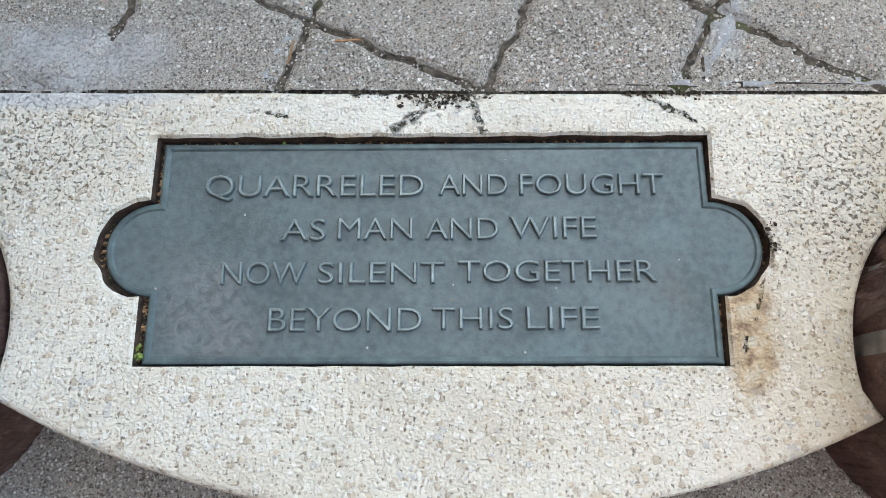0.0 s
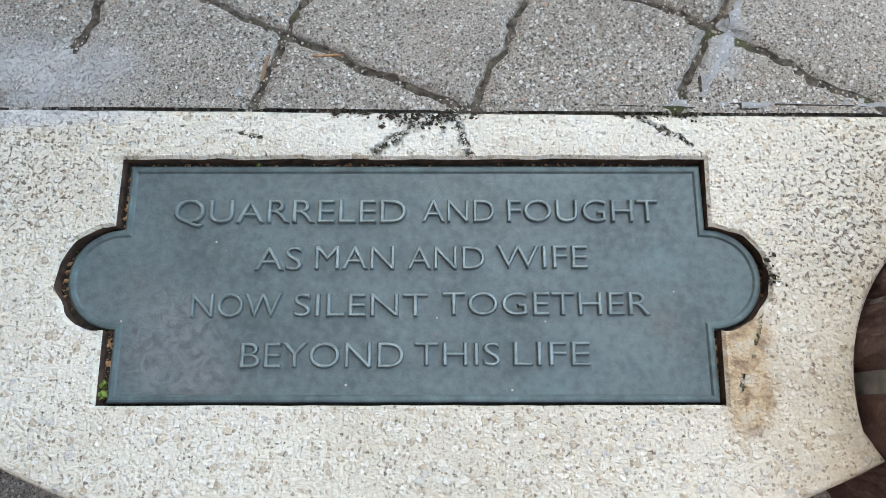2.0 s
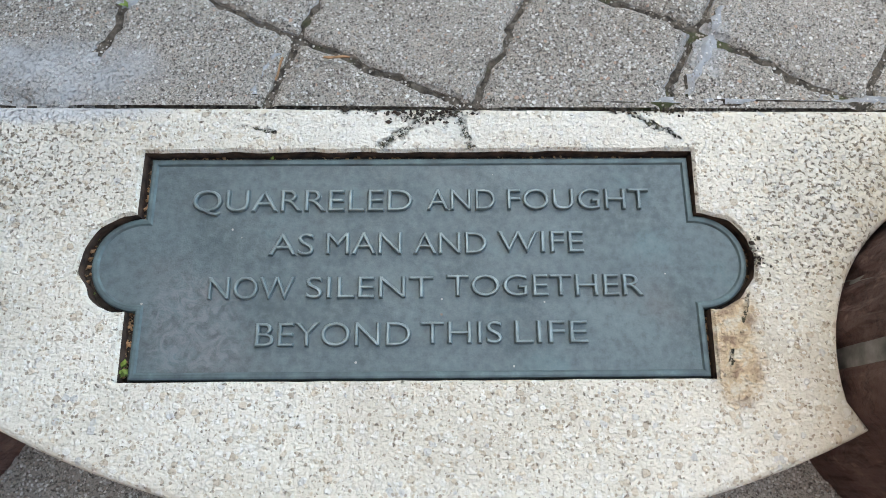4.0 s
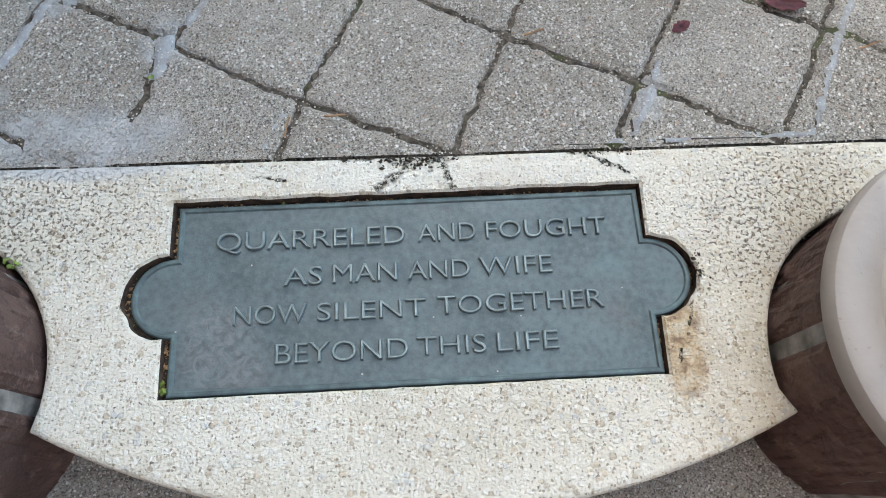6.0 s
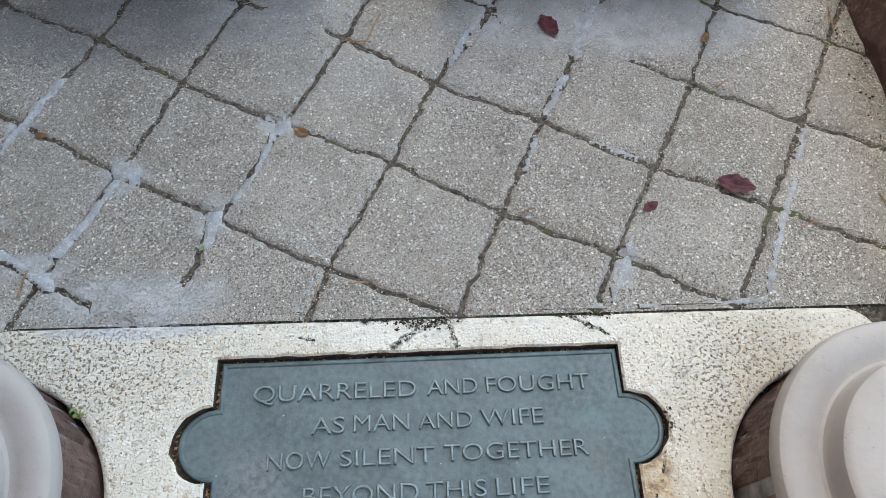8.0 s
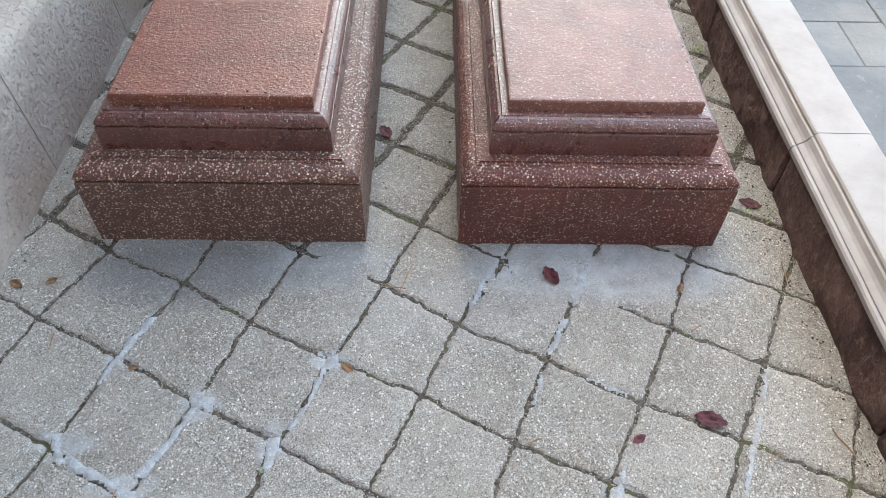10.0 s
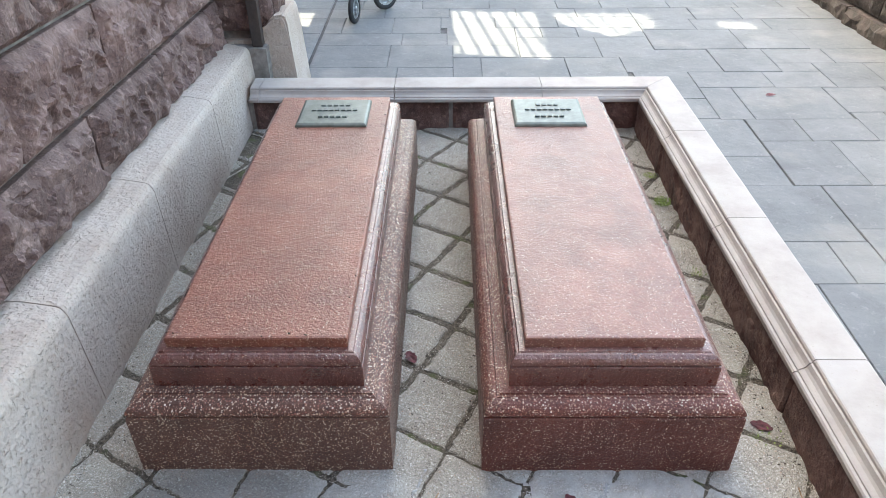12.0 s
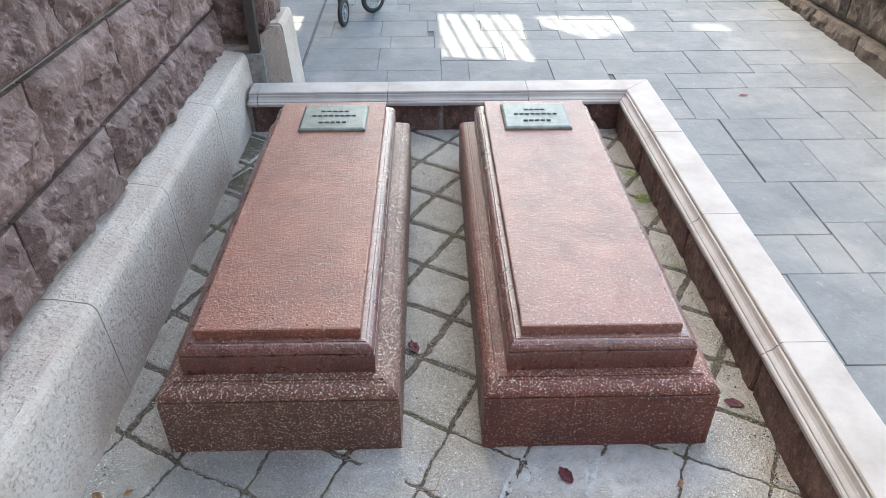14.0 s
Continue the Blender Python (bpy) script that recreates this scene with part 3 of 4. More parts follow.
VERSE = (("QUARRELED", -0.255, -0.009, 0.061, 0.0255), ("AND", 0.007, 0.084, 0.062, 0.0245), ("FOUGHT", 0.097, 0.257, 0.062, 0.0250),
         ("AS", -0.167, -0.117, 0.010, 0.0255), ("MAN", -0.104, -0.021, 0.011, 0.0250), ("AND", -0.008, 0.073, 0.011, 0.0245), ("WIFE", 0.085, 0.180, 0.012, 0.0245),
         ("NOW", -0.229, -0.136, -0.039, 0.0255), ("SILENT", -0.124, 0.014, -0.038, 0.0240), ("TOGETHER", 0.028, 0.242, -0.037, 0.0245),
         ("BEYOND", -0.175, -0.010, -0.090, 0.0260), ("THIS", 0.000, 0.087, -0.088, 0.0240), ("LIFE", 0.100, 0.178, -0.088, 0.0240))
for text, u0, u1, v, cap in VERSE:
    word(text, u0, u1, v, cap, top - 0.0022, LETTER, plaque, "raised_letter")


# ---- round piers ----
def pier(cx, cy, joint):
    p = empty("round_pier", "round dark red stone pier with moulded pale cap", "pier", "piers beside the threshold", at=(cx, cy, ground_z(cy)))
    part("core", lathe([(DRUM_R - 0.003, -0.19), (DRUM_R - 0.003, 0.128)], cx, cy, 48), GREY_CEMENT, p, "grey mortar core")
    gaps = [joint + d for d in (0, 62, 128, 190, 250, 304, 360)]
    ring = lambda a, out, z: (cx + (DRUM_R - 0.004 + out) * math.cos(a), cy + (DRUM_R - 0.004 + out) * math.sin(a), z)
    for k, (a0, a1) in enumerate(zip(gaps, gaps[1:])):
        rock_block(ring, radians(a0 + 3.0), radians(a1 - 3.0), -0.18, 0.127, 0.05, BRICK, p, "drum_stone", 0.005, 0.02, k * 5.1 + joint, 0.02)
    prof = [(0.15, 0.127), (0.206, 0.129), (0.2115, 0.133), (0.2125, 0.141), (0.2115, 0.150), (0.208, 0.156), (0.202, 0.1595), (0.192, 0.1605), (0.180, 0.159), (0.170, 0.155), (0.163, 0.152),
            (0.158, 0.1515), (0.154, 0.154), (0.1515, 0.160), (0.1505, 0.168), (0.1495, 0.186), (0.148, 0.192), (0.144, 0.1955), (0.138, 0.197), (0.08, 0.203), (0.02, 0.204)]
    part("cap", lathe(prof, cx, cy, 96), PALE, p, "pale moulded stone cap", smooth=True)
    return p




# ---- tombs ----
def tomb(x0, x1, y0, y1, base, bead, panel_stone, label):
    t = empty("tomb", label, "tomb", "pair of tombs", at=((x0 + x1) / 2, (y0 + y1) / 2, 0))

    def tier(name, profile, stone):
        rings = []
        for d, z in profile:
            rings.append([(x0 + d, y0 + d, z), (x1 - d, y0 + d, z), (x1 - d, y1 - d, z), (x0 + d, y1 - d, z)])
        bm = stacked(rings)
        bmesh.ops.subdivide_edges(bm, edges=[e for e in bm.edges if e.calc_length() > 0.3], cuts=70)
        for v in bm.verts:
            w = noise.noise_vector(v.co * 14) * 0.0014 + noise.noise_vector(v.co * 70) * 0.0011
            v.co += Vector((w.x, w.y, 0.0))
        ob = part(name, bm, stone, t)
        return ob

    tier("plinth", [(0, -0.012), (0.0, 0.192), (0.002, 0.195), (0.006, 0.1965), (0.09, 0.1975)], base)
    tier("moulding", [(0.03, 0.196), (0.0065, 0.1975), (0.0065, 0.2005), (0.0015, 0.2020), (0.0005, 0.206), (0.003, 0.214), (0.009, 0.222), (0.018, 0.229), (0.028, 0.233),
                    (0.034, 0.234), (0.036, 0.2365), (0.0425, 0.2375), (0.0425, 0.2425), (0.049, 0.243), (0.09, 0.244)], bead)
    tier("upper_block", [(0.066, 0.240), (0.065, 0.303), (0.066, 0.306), (0.0705, 0.3075), (0.0705, 0.310), (0.067, 0.3115), (0.0665, 0.315), (0.069, 0.322), (0.074, 0.329), (0.081, 0.335), (0.087, 0.337),
                         (0.089, 0.340), (0.0965, 0.3410), (0.15, 0.3425)], RED_BLOCK)
    tier("top_panel", [(0.104, 0.340), (0.103, 0.366), (0.105, 0.370), (0.109, 0.3715), (0.16, 0.372)], panel_stone)
    return t


def name_plate(x0, x1, y0, y1, rows, label):
    p = empty("name_plate", label, "plaque", "plates on the tombs", at=((x0 + x1) / 2, (y0 + y1) / 2, 0.372))
    tip = lambda z, v: z + 0.012 * v
    rings = []
    for d, z in ((0, 0.3715), (0, 0.376), (0.003, 0.382), (0.010, 0.3865), (0.013, 0.387)):
        rings.append([(x0 + d, y0 + d, tip(z, 0)), (x1 - d, y0 + d, tip(z, 0)), (x1 - d, y1 - d, z + 0.004), (x0 + d, y1 - d, z + 0.004)])
    part("plate", stacked(rings), BRONZE_PALE, p)
    for v, w, hgt in rows:
        n = max(3, int(w / 0.022))
        for k in range(n):
            cx = (x0 + x1) / 2 - w / 2 + w * (k + 0.5) / n
            cy = y0 + v
            part("letter_bar", box(cx - w / n * 0.36, cx + w / n * 0.36, cy - hgt * 0.42, cy + hgt * 0.42, 0.386, 0.3945, 0.001), BARS, p)
    return p


BRONZE_PALE = plain("grey_green_bronze", (0.125, 0.142, 0.130), 0.42, 0.3, scale=30.0, vary=0.25)
tomb(-0.842, -0.180, 1.137, 2.872, BROWN_BASE, BROWN_BEAD, WEAK_GLARE_TOP, "brown-red speckled terrazzo tomb with stepped top")
tomb(0.053, 0.704, 1.137, 2.872, RED_BASE, RED_BEAD, RED_TOP, "dark red terrazzo tomb with stepped top, beside its pair")
name_plate(-0.634, -0.355, 2.462, 2.70, ((0.170, 0.125, 0.018), (0.125, 0.19, 0.018), (0.06, 0.12, 0.013)), "grey-green bronze plate with three lines on a tomb")
name_plate(0.224, 0.505, 2.462, 2.70, ((0.170, 0.095, 0.018), (0.125, 0.19, 0.018), (0.06, 0.12, 0.013)), "grey-green bronze plate with short first line on a tomb")


# ---- low kerb walls with moulded coping ----
COPING = ((0.0, 0.150), (0.0, 0.163), (0.004, 0.168), (0.011, 0.169), (0.012, 0.173), (0.017, 0.176), (0.025, 0.180), (0.031, 0.186), (0.035, 0.194), (0.037, 0.198),
          (0.043, 0.199), (0.044, 0.206), (0.048, 0.2105), (0.053, 0.2115), (0.182, 0.211), (0.188, 0.208), (0.190, 0.202), (0.190, 0.150))
LIP_X, LIP_Y, LEFT_X = 0.905, 3.232, -1.03


def coping_stone(place, start, end, parent, m0=0.0, m1=0.0, gap=0.0015):
    """A length of coping between start and end; m0 and m1 mitre its ends (metres of run per metre of depth)."""
    rings = []
    for s, m, sign in ((start, m0, 1), (end, m1, -1)):
        rings.append([place(s + sign * gap + m * d, d, z) for d, z in COPING])
    bm = stacked(rings)
    bmesh.ops.subdivide_edges(bm, edges=[e for e in bm.edges if e.calc_length() > 0.4], cuts=12)
    for v in bm.verts:
        v.co += noise.noise_vector(v.co * 11) * 0.0012
    return part("coping_stone", bm, PALE, parent)


def rock_block(place, a0, a1, z0, z1, depth, material, parent, name, bulge=0.02, step=0.025, seed=0.0, margin=0.03):
    """A rock-faced stone: dressed edges and a rough, faceted face. place(a, out, z) gives the world point."""
    na, nz = max(3, int((a1 - a0) / step)), max(3, int((z1 - z0) / step))
    bm = bmesh.new()
    grid = []
    for i in range(na + 1):
        row = []
        for j in range(nz + 1):
            u, w = i / na, j / nz
            a, z = a0 + (a1 - a0) * u, z0 + (z1 - z0) * w
            e = min(u * (a1 - a0), (1 - u) * (a1 - a0), w * (z1 - z0), (1 - w) * (z1 - z0))
            rise = min(1.0, e / margin)
            q = Vector((a * 5.0, z * 5.0, seed))
            bend = noise.noise_vector(q * 1.3) * 0.3 + noise.noise_vector(q * 5.0) * 0.06
            f = 0.9 + 0.4 * noise.noise(q * 0.7)
            for size, lift, tilt in ((1.05, 0.6, 2.4), (2.6, 0.28, 1.6), (6.0, 0.08, 0.5)):
                p = q * size + bend * size * 0.7
                far, cells = noise.voronoi(p)
                blend = max(0.0, 0.5 - (far[1] - far[0]) * 6.0)
                for cell, share in ((cells[0], 1 - blend), (cells[1], blend)):
                    way = noise.cell_vector(cell * 7.31 + Vector((seed, 3.7, 1.9)))
                    f += share * (lift * (way.z - 0.5) + tilt * ((way.x - 0.5) * (p.x - cell.x) + (way.y - 0.5) * (p.y - cell.y)))
            f = min(1.6, max(0.1, f))
            out = rise * bulge * f if e > 1e-6 else 0.0
            inner = 0 < i < na and 0 < j < nz
            ja = noise.noise((a * 40, z * 40, seed + 3)) * step * 0.35 if inner else 0
            jz = noise.noise((a * 40, z * 40, seed + 9)) * step * 0.35 if inner else 0
            row.append(bm.verts.new(place(a + ja, out, z + jz)))
        grid.append(row)
    for i in range(na):
        for j in range(nz):
            v = (grid[i][j], grid[i + 1][j], grid[i + 1][j + 1], grid[i][j + 1])
            if (i + j) % 2:
                bm.faces.new((v[0], v[1], v[2])), bm.faces.new((v[0], v[2], v[3]))
            else:
                bm.faces.new((v[0], v[1], v[3])), bm.faces.new((v[1], v[2], v[3]))
    back = [bm.verts.new(place(a, -depth, z)) for a, z in ((a0, z0), (a1, z0), (a1, z1), (a0, z1))]
    sides = ([grid[i][0] for i in range(na + 1)], [grid[na][j] for j in range(nz + 1)], [grid[i][nz] for i in range(na, -1, -1)], [grid[0][j] for j in range(nz, -1, -1)])
    for k, run in enumerate(sides):
        bm.faces.new(run + [back[(k + 1) % 4], back[k]])
    bm.faces.new(back)
    return part(name, bm, material, parent)


pier(*PIERS[0], -8)
pier(*PIERS[1], 178)


right_kerb = empty("kerb_wall_right", "low dark red stone kerb with pale moulded coping", "kerb", kind="structure")
back_kerb = empty("kerb_wall_back", "low dark red stone kerb across the end, pale coping", "kerb", kind="structure")
part("kerb_core", box(LIP_X + 0.03, LIP_X + 0.17, -0.35, LIP_Y + 0.17, -0.2, 0.149), MORTAR, right_kerb)
part("kerb_core", box(LEFT_X - 0.03, LIP_X + 0.03, LIP_Y + 0.03, LIP_Y + 0.17, -0.2, 0.149), MORTAR, back_kerb)
place_right = lambda s, d, z: (LIP_X + d, s, z)
place_back = lambda s, d, z: (s, LIP_Y + d, z)
cuts = [-0.35, -0.10, 0.615, 1.332, 2.050, 2.768]
for a, b in zip(cuts, cuts[1:]):
    coping_stone(place_right, a, b, right_kerb)
coping_stone(place_right, cuts[-1], LIP_Y, right_kerb, m1=1.0)
for a, b in ((LEFT_X, -0.983), (-0.983, -0.306), (-0.306, 0.430)):
    coping_stone(place_back, a, b, back_kerb)
coping_stone(place_back, 0.430, LIP_X, back_kerb, m1=1.0)
rock_right = lambda a, out, z: (LIP_X + 0.014 - out, a, z)
rock_back = lambda a, out, z: (a, LIP_Y + 0.030 - out, z)
for k, (a, b) in enumerate(zip(cuts + [3.2], cuts[1:] + [3.2])):
    if b - a > 0.3:
        rock_block(rock_right, a + 0.003, b - 0.003, -0.03, 0.149, 0.05, BRICK, right_kerb, "rock_stone", 0.008, 0.012, k * 2.3, 0.006)
rock_block(rock_right, 2.774, 3.24, -0.03, 0.149, 0.05, BRICK, right_kerb, "rock_stone", 0.008, 0.012, 31.0, 0.006)
for k, (a, b) in enumerate(((-1.02, -0.40), (-0.39, -0.035), (-0.015, 0.43), (0.44, 0.93))):
    rock_block(rock_back, a, b, -0.03, 0.149, 0.05, BRICK, back_kerb, "rock_stone", 0.010, 0.016, 50 + k * 3.1, 0.008)


# ---- sloped concrete plinth under the side wall ----
plinth = empty("wall_plinth", "weathered sloping concrete plinth along the stone wall", "plinth", kind="structure")
PLINTH = ((-1.040, -0.19), (-1.043, 0.0), (-1.050, 0.20), (-1.055, 0.318), (-1.059, 0.336), (-1.067, 0.350), (-1.080, 0.357), (-1.165, 0.372), (-1.30, 0.376), (-1.30, -0.19))
cuts_l = [-0.6, 0.0, 0.68, 1.383, 2.050, 2.783, 3.47]
for a, b in zip(cuts_l, cuts_l[1:]):
    rings = [[(x, a + 0.002, z) for x, z in PLINTH], [(x, b - 0.002, z) for x, z in PLINTH]]
    bm = stacked(rings)
    bmesh.ops.subdivide_edges(bm, edges=[e for e in bm.edges if e.calc_length() > 0.4], cuts=18)
    for v in bm.verts:
        v.co += noise.noise_vector(v.co * 5) * 0.002 + noise.noise_vector(v.co * 23) * 0.0012
    part("plinth_block", bm, CONCRETE, plinth)
BUTTRESS = ((-0.822, -0.15), (-0.843, 0.148), (-0.856, 0.345), (-0.864, 0.455), (-0.872, 0.480), (-0.886, 0.489), (-0.930, 0.487), (-0.950, 0.470), (-1.000, 0.405), (-1.06, 0.36), (-1.30, 0.36), (-1.30, -0.15))
bm = stacked([[(x, 3.545, z) for x, z in BUTTRESS], [(x, 3.86, z) for x, z in BUTTRESS]])
bmesh.ops.bevel(bm, geom=[e for e in bm.edges if abs(e.verts[0].co.y - e.verts[1].co.y) < 1e-4], offset=0.012, segments=2, affect="EDGES")
part("buttress_block", bm, CONCRETE, plinth)
part("joint_strip", box(-1.30, -0.972, 3.472, 3.543, -0.15, 0.345), MORTAR, plinth, "grey mortar joint")

# ---- rusticated side wall ----
wall = empty("wall_side", "mauve rock-faced ashlar wall with recessed joints", "wall", kind="structure")
WALL_X = -1.203
part("wall_core", box(-1.60, WALL_X - 0.022, -1.6, 3.55, -0.2, 1.55), MORTAR, wall)
rock_wall = lambda a, out, z: (WALL_X + out, a, z - 0.022 * (a - 2.0))
for row, (z0, z1, start, run) in enumerate(((0.368, 0.608, -1.16, 0.640), (0.622, 0.906, -1.40, 0.612), (0.920, 1.206, -1.73, 0.612), (1.220, 1.52, -1.40, 0.612))):
    a = start
    while a < 3.45:
        b = min(3.53, a + run)
        if b > -0.4:
            near = 0.7 < b and row < 3
            rock_block(rock_wall, a + 0.007, b - 0.007, z0 + 0.002, z1 - 0.002, 0.04, ROCK, wall, "ashlar_block", 0.032, 0.0105 if near else 0.05, row * 17 + a * 2.3, 0.034)
        a += run
# unseen height above the stones, added to block sun and sky
part("upper_wall", box(-1.60, WALL_X, -3.0, 3.55, 1.55, 6.0), RENDER, wall)
# unseen wall added behind the viewpoint; it dims faces turned that way
tagged(part("wall_behind", box(-5.0, 4.5, -3.3, -3.0, -0.3, 6.0), RENDER), "unseen plain mauve wall added behind the viewpoint to cut sky light", "wall", kind="structure")
# carried far above view, to block the sun up to y 4.4
part("return_wall", box(-1.90, -1.48, 3.55, 4.40, -0.2, 6.0), RENDER, wall)
for row, (z0, z1) in enumerate(((0.405, 0.63), (0.642, 0.93), (0.942, 1.23))):
    rock_block(lambda a, out, z: (a, 3.575 - out, z), -1.30, -0.935, z0, z1, 0.12, ROCK, wall, "ashlar_block", 0.020, 0.014, 200 + row * 3.7, 0.02)
    rock_block(lambda a, out, z: (-0.930 + out, a, z), 3.60, 3.86, z0, z1, 0.12, ROCK, wall, "ashlar_block", 0.015, 0.02, 230 + row * 3.7, 0.02)
part("wall_core", box(-1.48, -0.955, 3.60, 3.85, 0.35, 6.0), MORTAR, wall)
# unseen wall added beside the path to block sun; barred slots let stripes through
screen = empty("wall_sun_screen", "tall unseen mauve wall added to block the sun, with barred slots for stripes", "wall", kind="structure")
HX0, HX1 = -1.70, -1.62


def panel(outline):
    """A piece of the added wall over an outline in y and z."""
    return part("wall_panel", stacked([[(HX0, y, z) for y, z in outline], [(HX1, y, z) for y, z in outline]]), RENDER, screen)


# each course of the wall: its foot and head, and the slanted opening's edges there
for z0, z1, a0, a1, b0, b1 in ((0.62, 1.00, 5.52, 5.62, 5.74, 5.98), (2.52, 3.62, 6.10, 6.68, 6.98, 7.64), (3.70, 4.30, 7.46, 7.50, 7.66, 8.04), (4.30, 4.95, 7.50, 8.16, 8.04, 8.44), (5.52, 6.02, 8.50, 8.74, 8.62, 8.90)):
    panel([(4.40, z0), (a0, z0), (a1, z1), (4.40, z1)])
    panel([(b0, z0), (13.0, z0), (13.0, z1), (b1, z1)])
for z0, z1 in ((-0.2, 0.62), (1.00, 2.52), (3.62, 3.70), (4.95, 5.52), (6.02, 8.0)):
    panel([(4.40, z0), (13.0, z0), (13.0, z1), (4.40, z1)])
# slanted bars, added only to stripe the sun patches
for k in range(18):
    z, y = 2.36 + 0.180 * k, 6.10 + 0.115 * k
    bm = box(HX1 - 0.04, HX1 - 0.022, y - 0.35, y + 1.15, z - 0.010, z + 0.010)
    for v in bm.verts:
        v.co.z -= 0.266 * (v.co.y - y - 0.4)
    part("louvre", bm, PAINT, screen)
tagged(part("downpipe", box(-1.045, -0.990, 3.490, 3.545, 0.346, 5.1, 0.006), PAINT), "dark brown square downpipe against the stone wall", "downpipe")

# ---- low wall across the path ----
far_wall = empty("wall_far", "low mauve rock-faced wall with pale coping across the path", "wall", kind="structure")
FAR0, FAR1 = Vector((2.90, 3.2)), Vector((2.80, 7.6))
fd = (FAR1 - FAR0).normalized()
fo = Vector((-fd.y, fd.x))


def place_far(a, out, z):
    p = FAR0 + fd * a + fo * (out - 0.02)
    return (p.x, p.y, z)


rows_far = ((-0.12, 0.085, 0.05), (0.095, 0.36, 0.0))
for row, (z0, z1, lean) in enumerate(rows_far):
    for k in range(9):
        a = -1.2 + k * 0.62 + row * 0.3
        rock_block(lambda s, o, z, lean=lean: place_far(s, o + lean, z), a + 0.008, a + 0.612, z0, z1, 0.12, SHADED_FAR_ROCK, far_wall, "ashlar_block", 0.022, 0.035, 90 + row * 11 + k * 1.9)
pts = [place_far(-1.3, -0.02, 0), place_far(4.8, -0.02, 0), place_far(4.8, -0.3, 0), place_far(-1.3, -0.3, 0)]
part("wall_core", prism([(p[0], p[1]) for p in pts], -0.15, 0.365), MORTAR, far_wall)
pts = [place_far(-1.3, 0.05, 0), place_far(4.8, 0.05, 0), place_far(4.8, -0.35, 0), place_far(-1.3, -0.35, 0)]
part("coping", prism([(p[0], p[1]) for p in pts], 0.367, 0.44), PALE, far_wall)


# ---- pushchair whose wheels stand on the path ----
def wheel(cx, cy, turn, r, parent):
    z = ground_z(cy) + r
    m = Matrix.Translation((cx, cy, z)) @ Matrix.Rotation(radians(turn), 4, "Z") @ Matrix.Rotation(radians(90), 4, "X")

    def ring(name, profile, mat, owner, label=""):
        bm = lathe(profile, 0, 0, 36)
        bm.transform(m)
        return part(name, bm, mat, owner, label, smooth=True)

    bm = bmesh.new()
    n, k = 40, 12
    vs = [[bm.verts.new(((r - 0.02 + 0.02 * math.cos(2 * math.pi * j / k)) * math.cos(2 * math.pi * i / n), (r - 0.02 + 0.02 * math.cos(2 * math.pi * j / k)) * math.sin(2 * math.pi * i / n), 0.018 * math.sin(2 * math.pi * j / k))) for j in range(k)] for i in range(n)]
    for i in range(n):
        for j in range(k):
            bm.faces.new((vs[i][j], vs[(i + 1) % n][j], vs[(i + 1) % n][(j + 1) % k], vs[i][(j + 1) % k]))
    bm.transform(m)
    tyre = part("tyre", bm, RUBBER, parent, "black rubber tyre", smooth=True)
    ring("rim", [(r - 0.052, -0.012), (r - 0.036, -0.012), (r - 0.036, 0.012), (r - 0.052, 0.012), (r - 0.052, -0.012)], CHROME, tyre, "pale grey rim")
    ring("hub", [(0.012, -0.02), (0.018, -0.016), (0.018, 0.016), (0.012, 0.02)], CHROME, tyre)
    for q in range(5):
        bm = box(-0.006, 0.006, 0.012, r - 0.045, -0.005, 0.005)
        bm.transform(m @ Matrix.Rotation(2 * math.pi * q / 5, 4, "Z"))
        part("spoke", bm, CHROME, tyre)
    return tyre


chair = empty("pushchair", "folded black pushchair with pale-rimmed wheels on the path", "pushchair", at=(-0.6, 5.3, ground_z(5.3)))
wheel(-0.72, 5.10, 78, 0.105, chair)
wheel(-0.52, 5.42, 35, 0.105, chair)
part("fork", box(-0.755, -0.735, 5.08, 5.12, 0.07, 0.34, 0.004), RUBBER, chair)
part("fork", box(-0.53, -0.51, 5.44, 5.48, 0.08, 0.34, 0.004), RUBBER, chair)
part("crossbar", box(-0.76, -0.50, 5.10, 5.48, 0.33, 0.36, 0.006), RUBBER, chair)


# ---- leaves, twigs and weeds ----
def leaf(x, y, size, turn, material, label, z=0.003, curl=0.35, group="fallen leaves"):
    bm = bmesh.new()
    n, rows = 9, []
    for i in range(n):
        t = i / (n - 1)
        w = 0.27 * size * math.sin(math.pi * min(1, t * 0.95 + 0.03)) ** 0.7 * (1 + 0.22 * math.sin(t * 23 + x * 50))
        rows.append([bm.verts.new(((t - 0.5) * size, w * s * (1 if s else 0), abs(s) * curl * w * 0.6 + 0.15 * size * (t - 0.4) ** 2 + 0.02 * size * math.sin(9 * t + s * 4))) for s in (-1, -0.5, 0, 0.5, 1)])
    for a, b in zip(rows, rows[1:]):
        for j in range(4):
            bm.faces.new((a[j], a[j + 1], b[j + 1], b[j]))
    bmesh.ops.solidify(bm, geom=bm.faces[:], thickness=0.0006)
    bm.transform(Matrix.Translation((x, y, z)) @ Matrix.Rotation(radians(turn), 4, "Z") @ Matrix.Rotation(radians(6), 4, "X"))
    return tagged(part("fallen_leaf", bm, material), label, "leaf", group)


MAROON = "curled dry maroon leaf on the pavers"
for x, y, size, turn in ((0.577, 0.650, 0.066, -18), (0.417, 0.606, 0.032, 30), (0.279, 1.031, 0.062, -65), (-0.151, 1.560, 0.06, -60), (0.842, 1.284, 0.06, -25)):
    leaf(x, y, size, turn, LEAF_RED, MAROON)
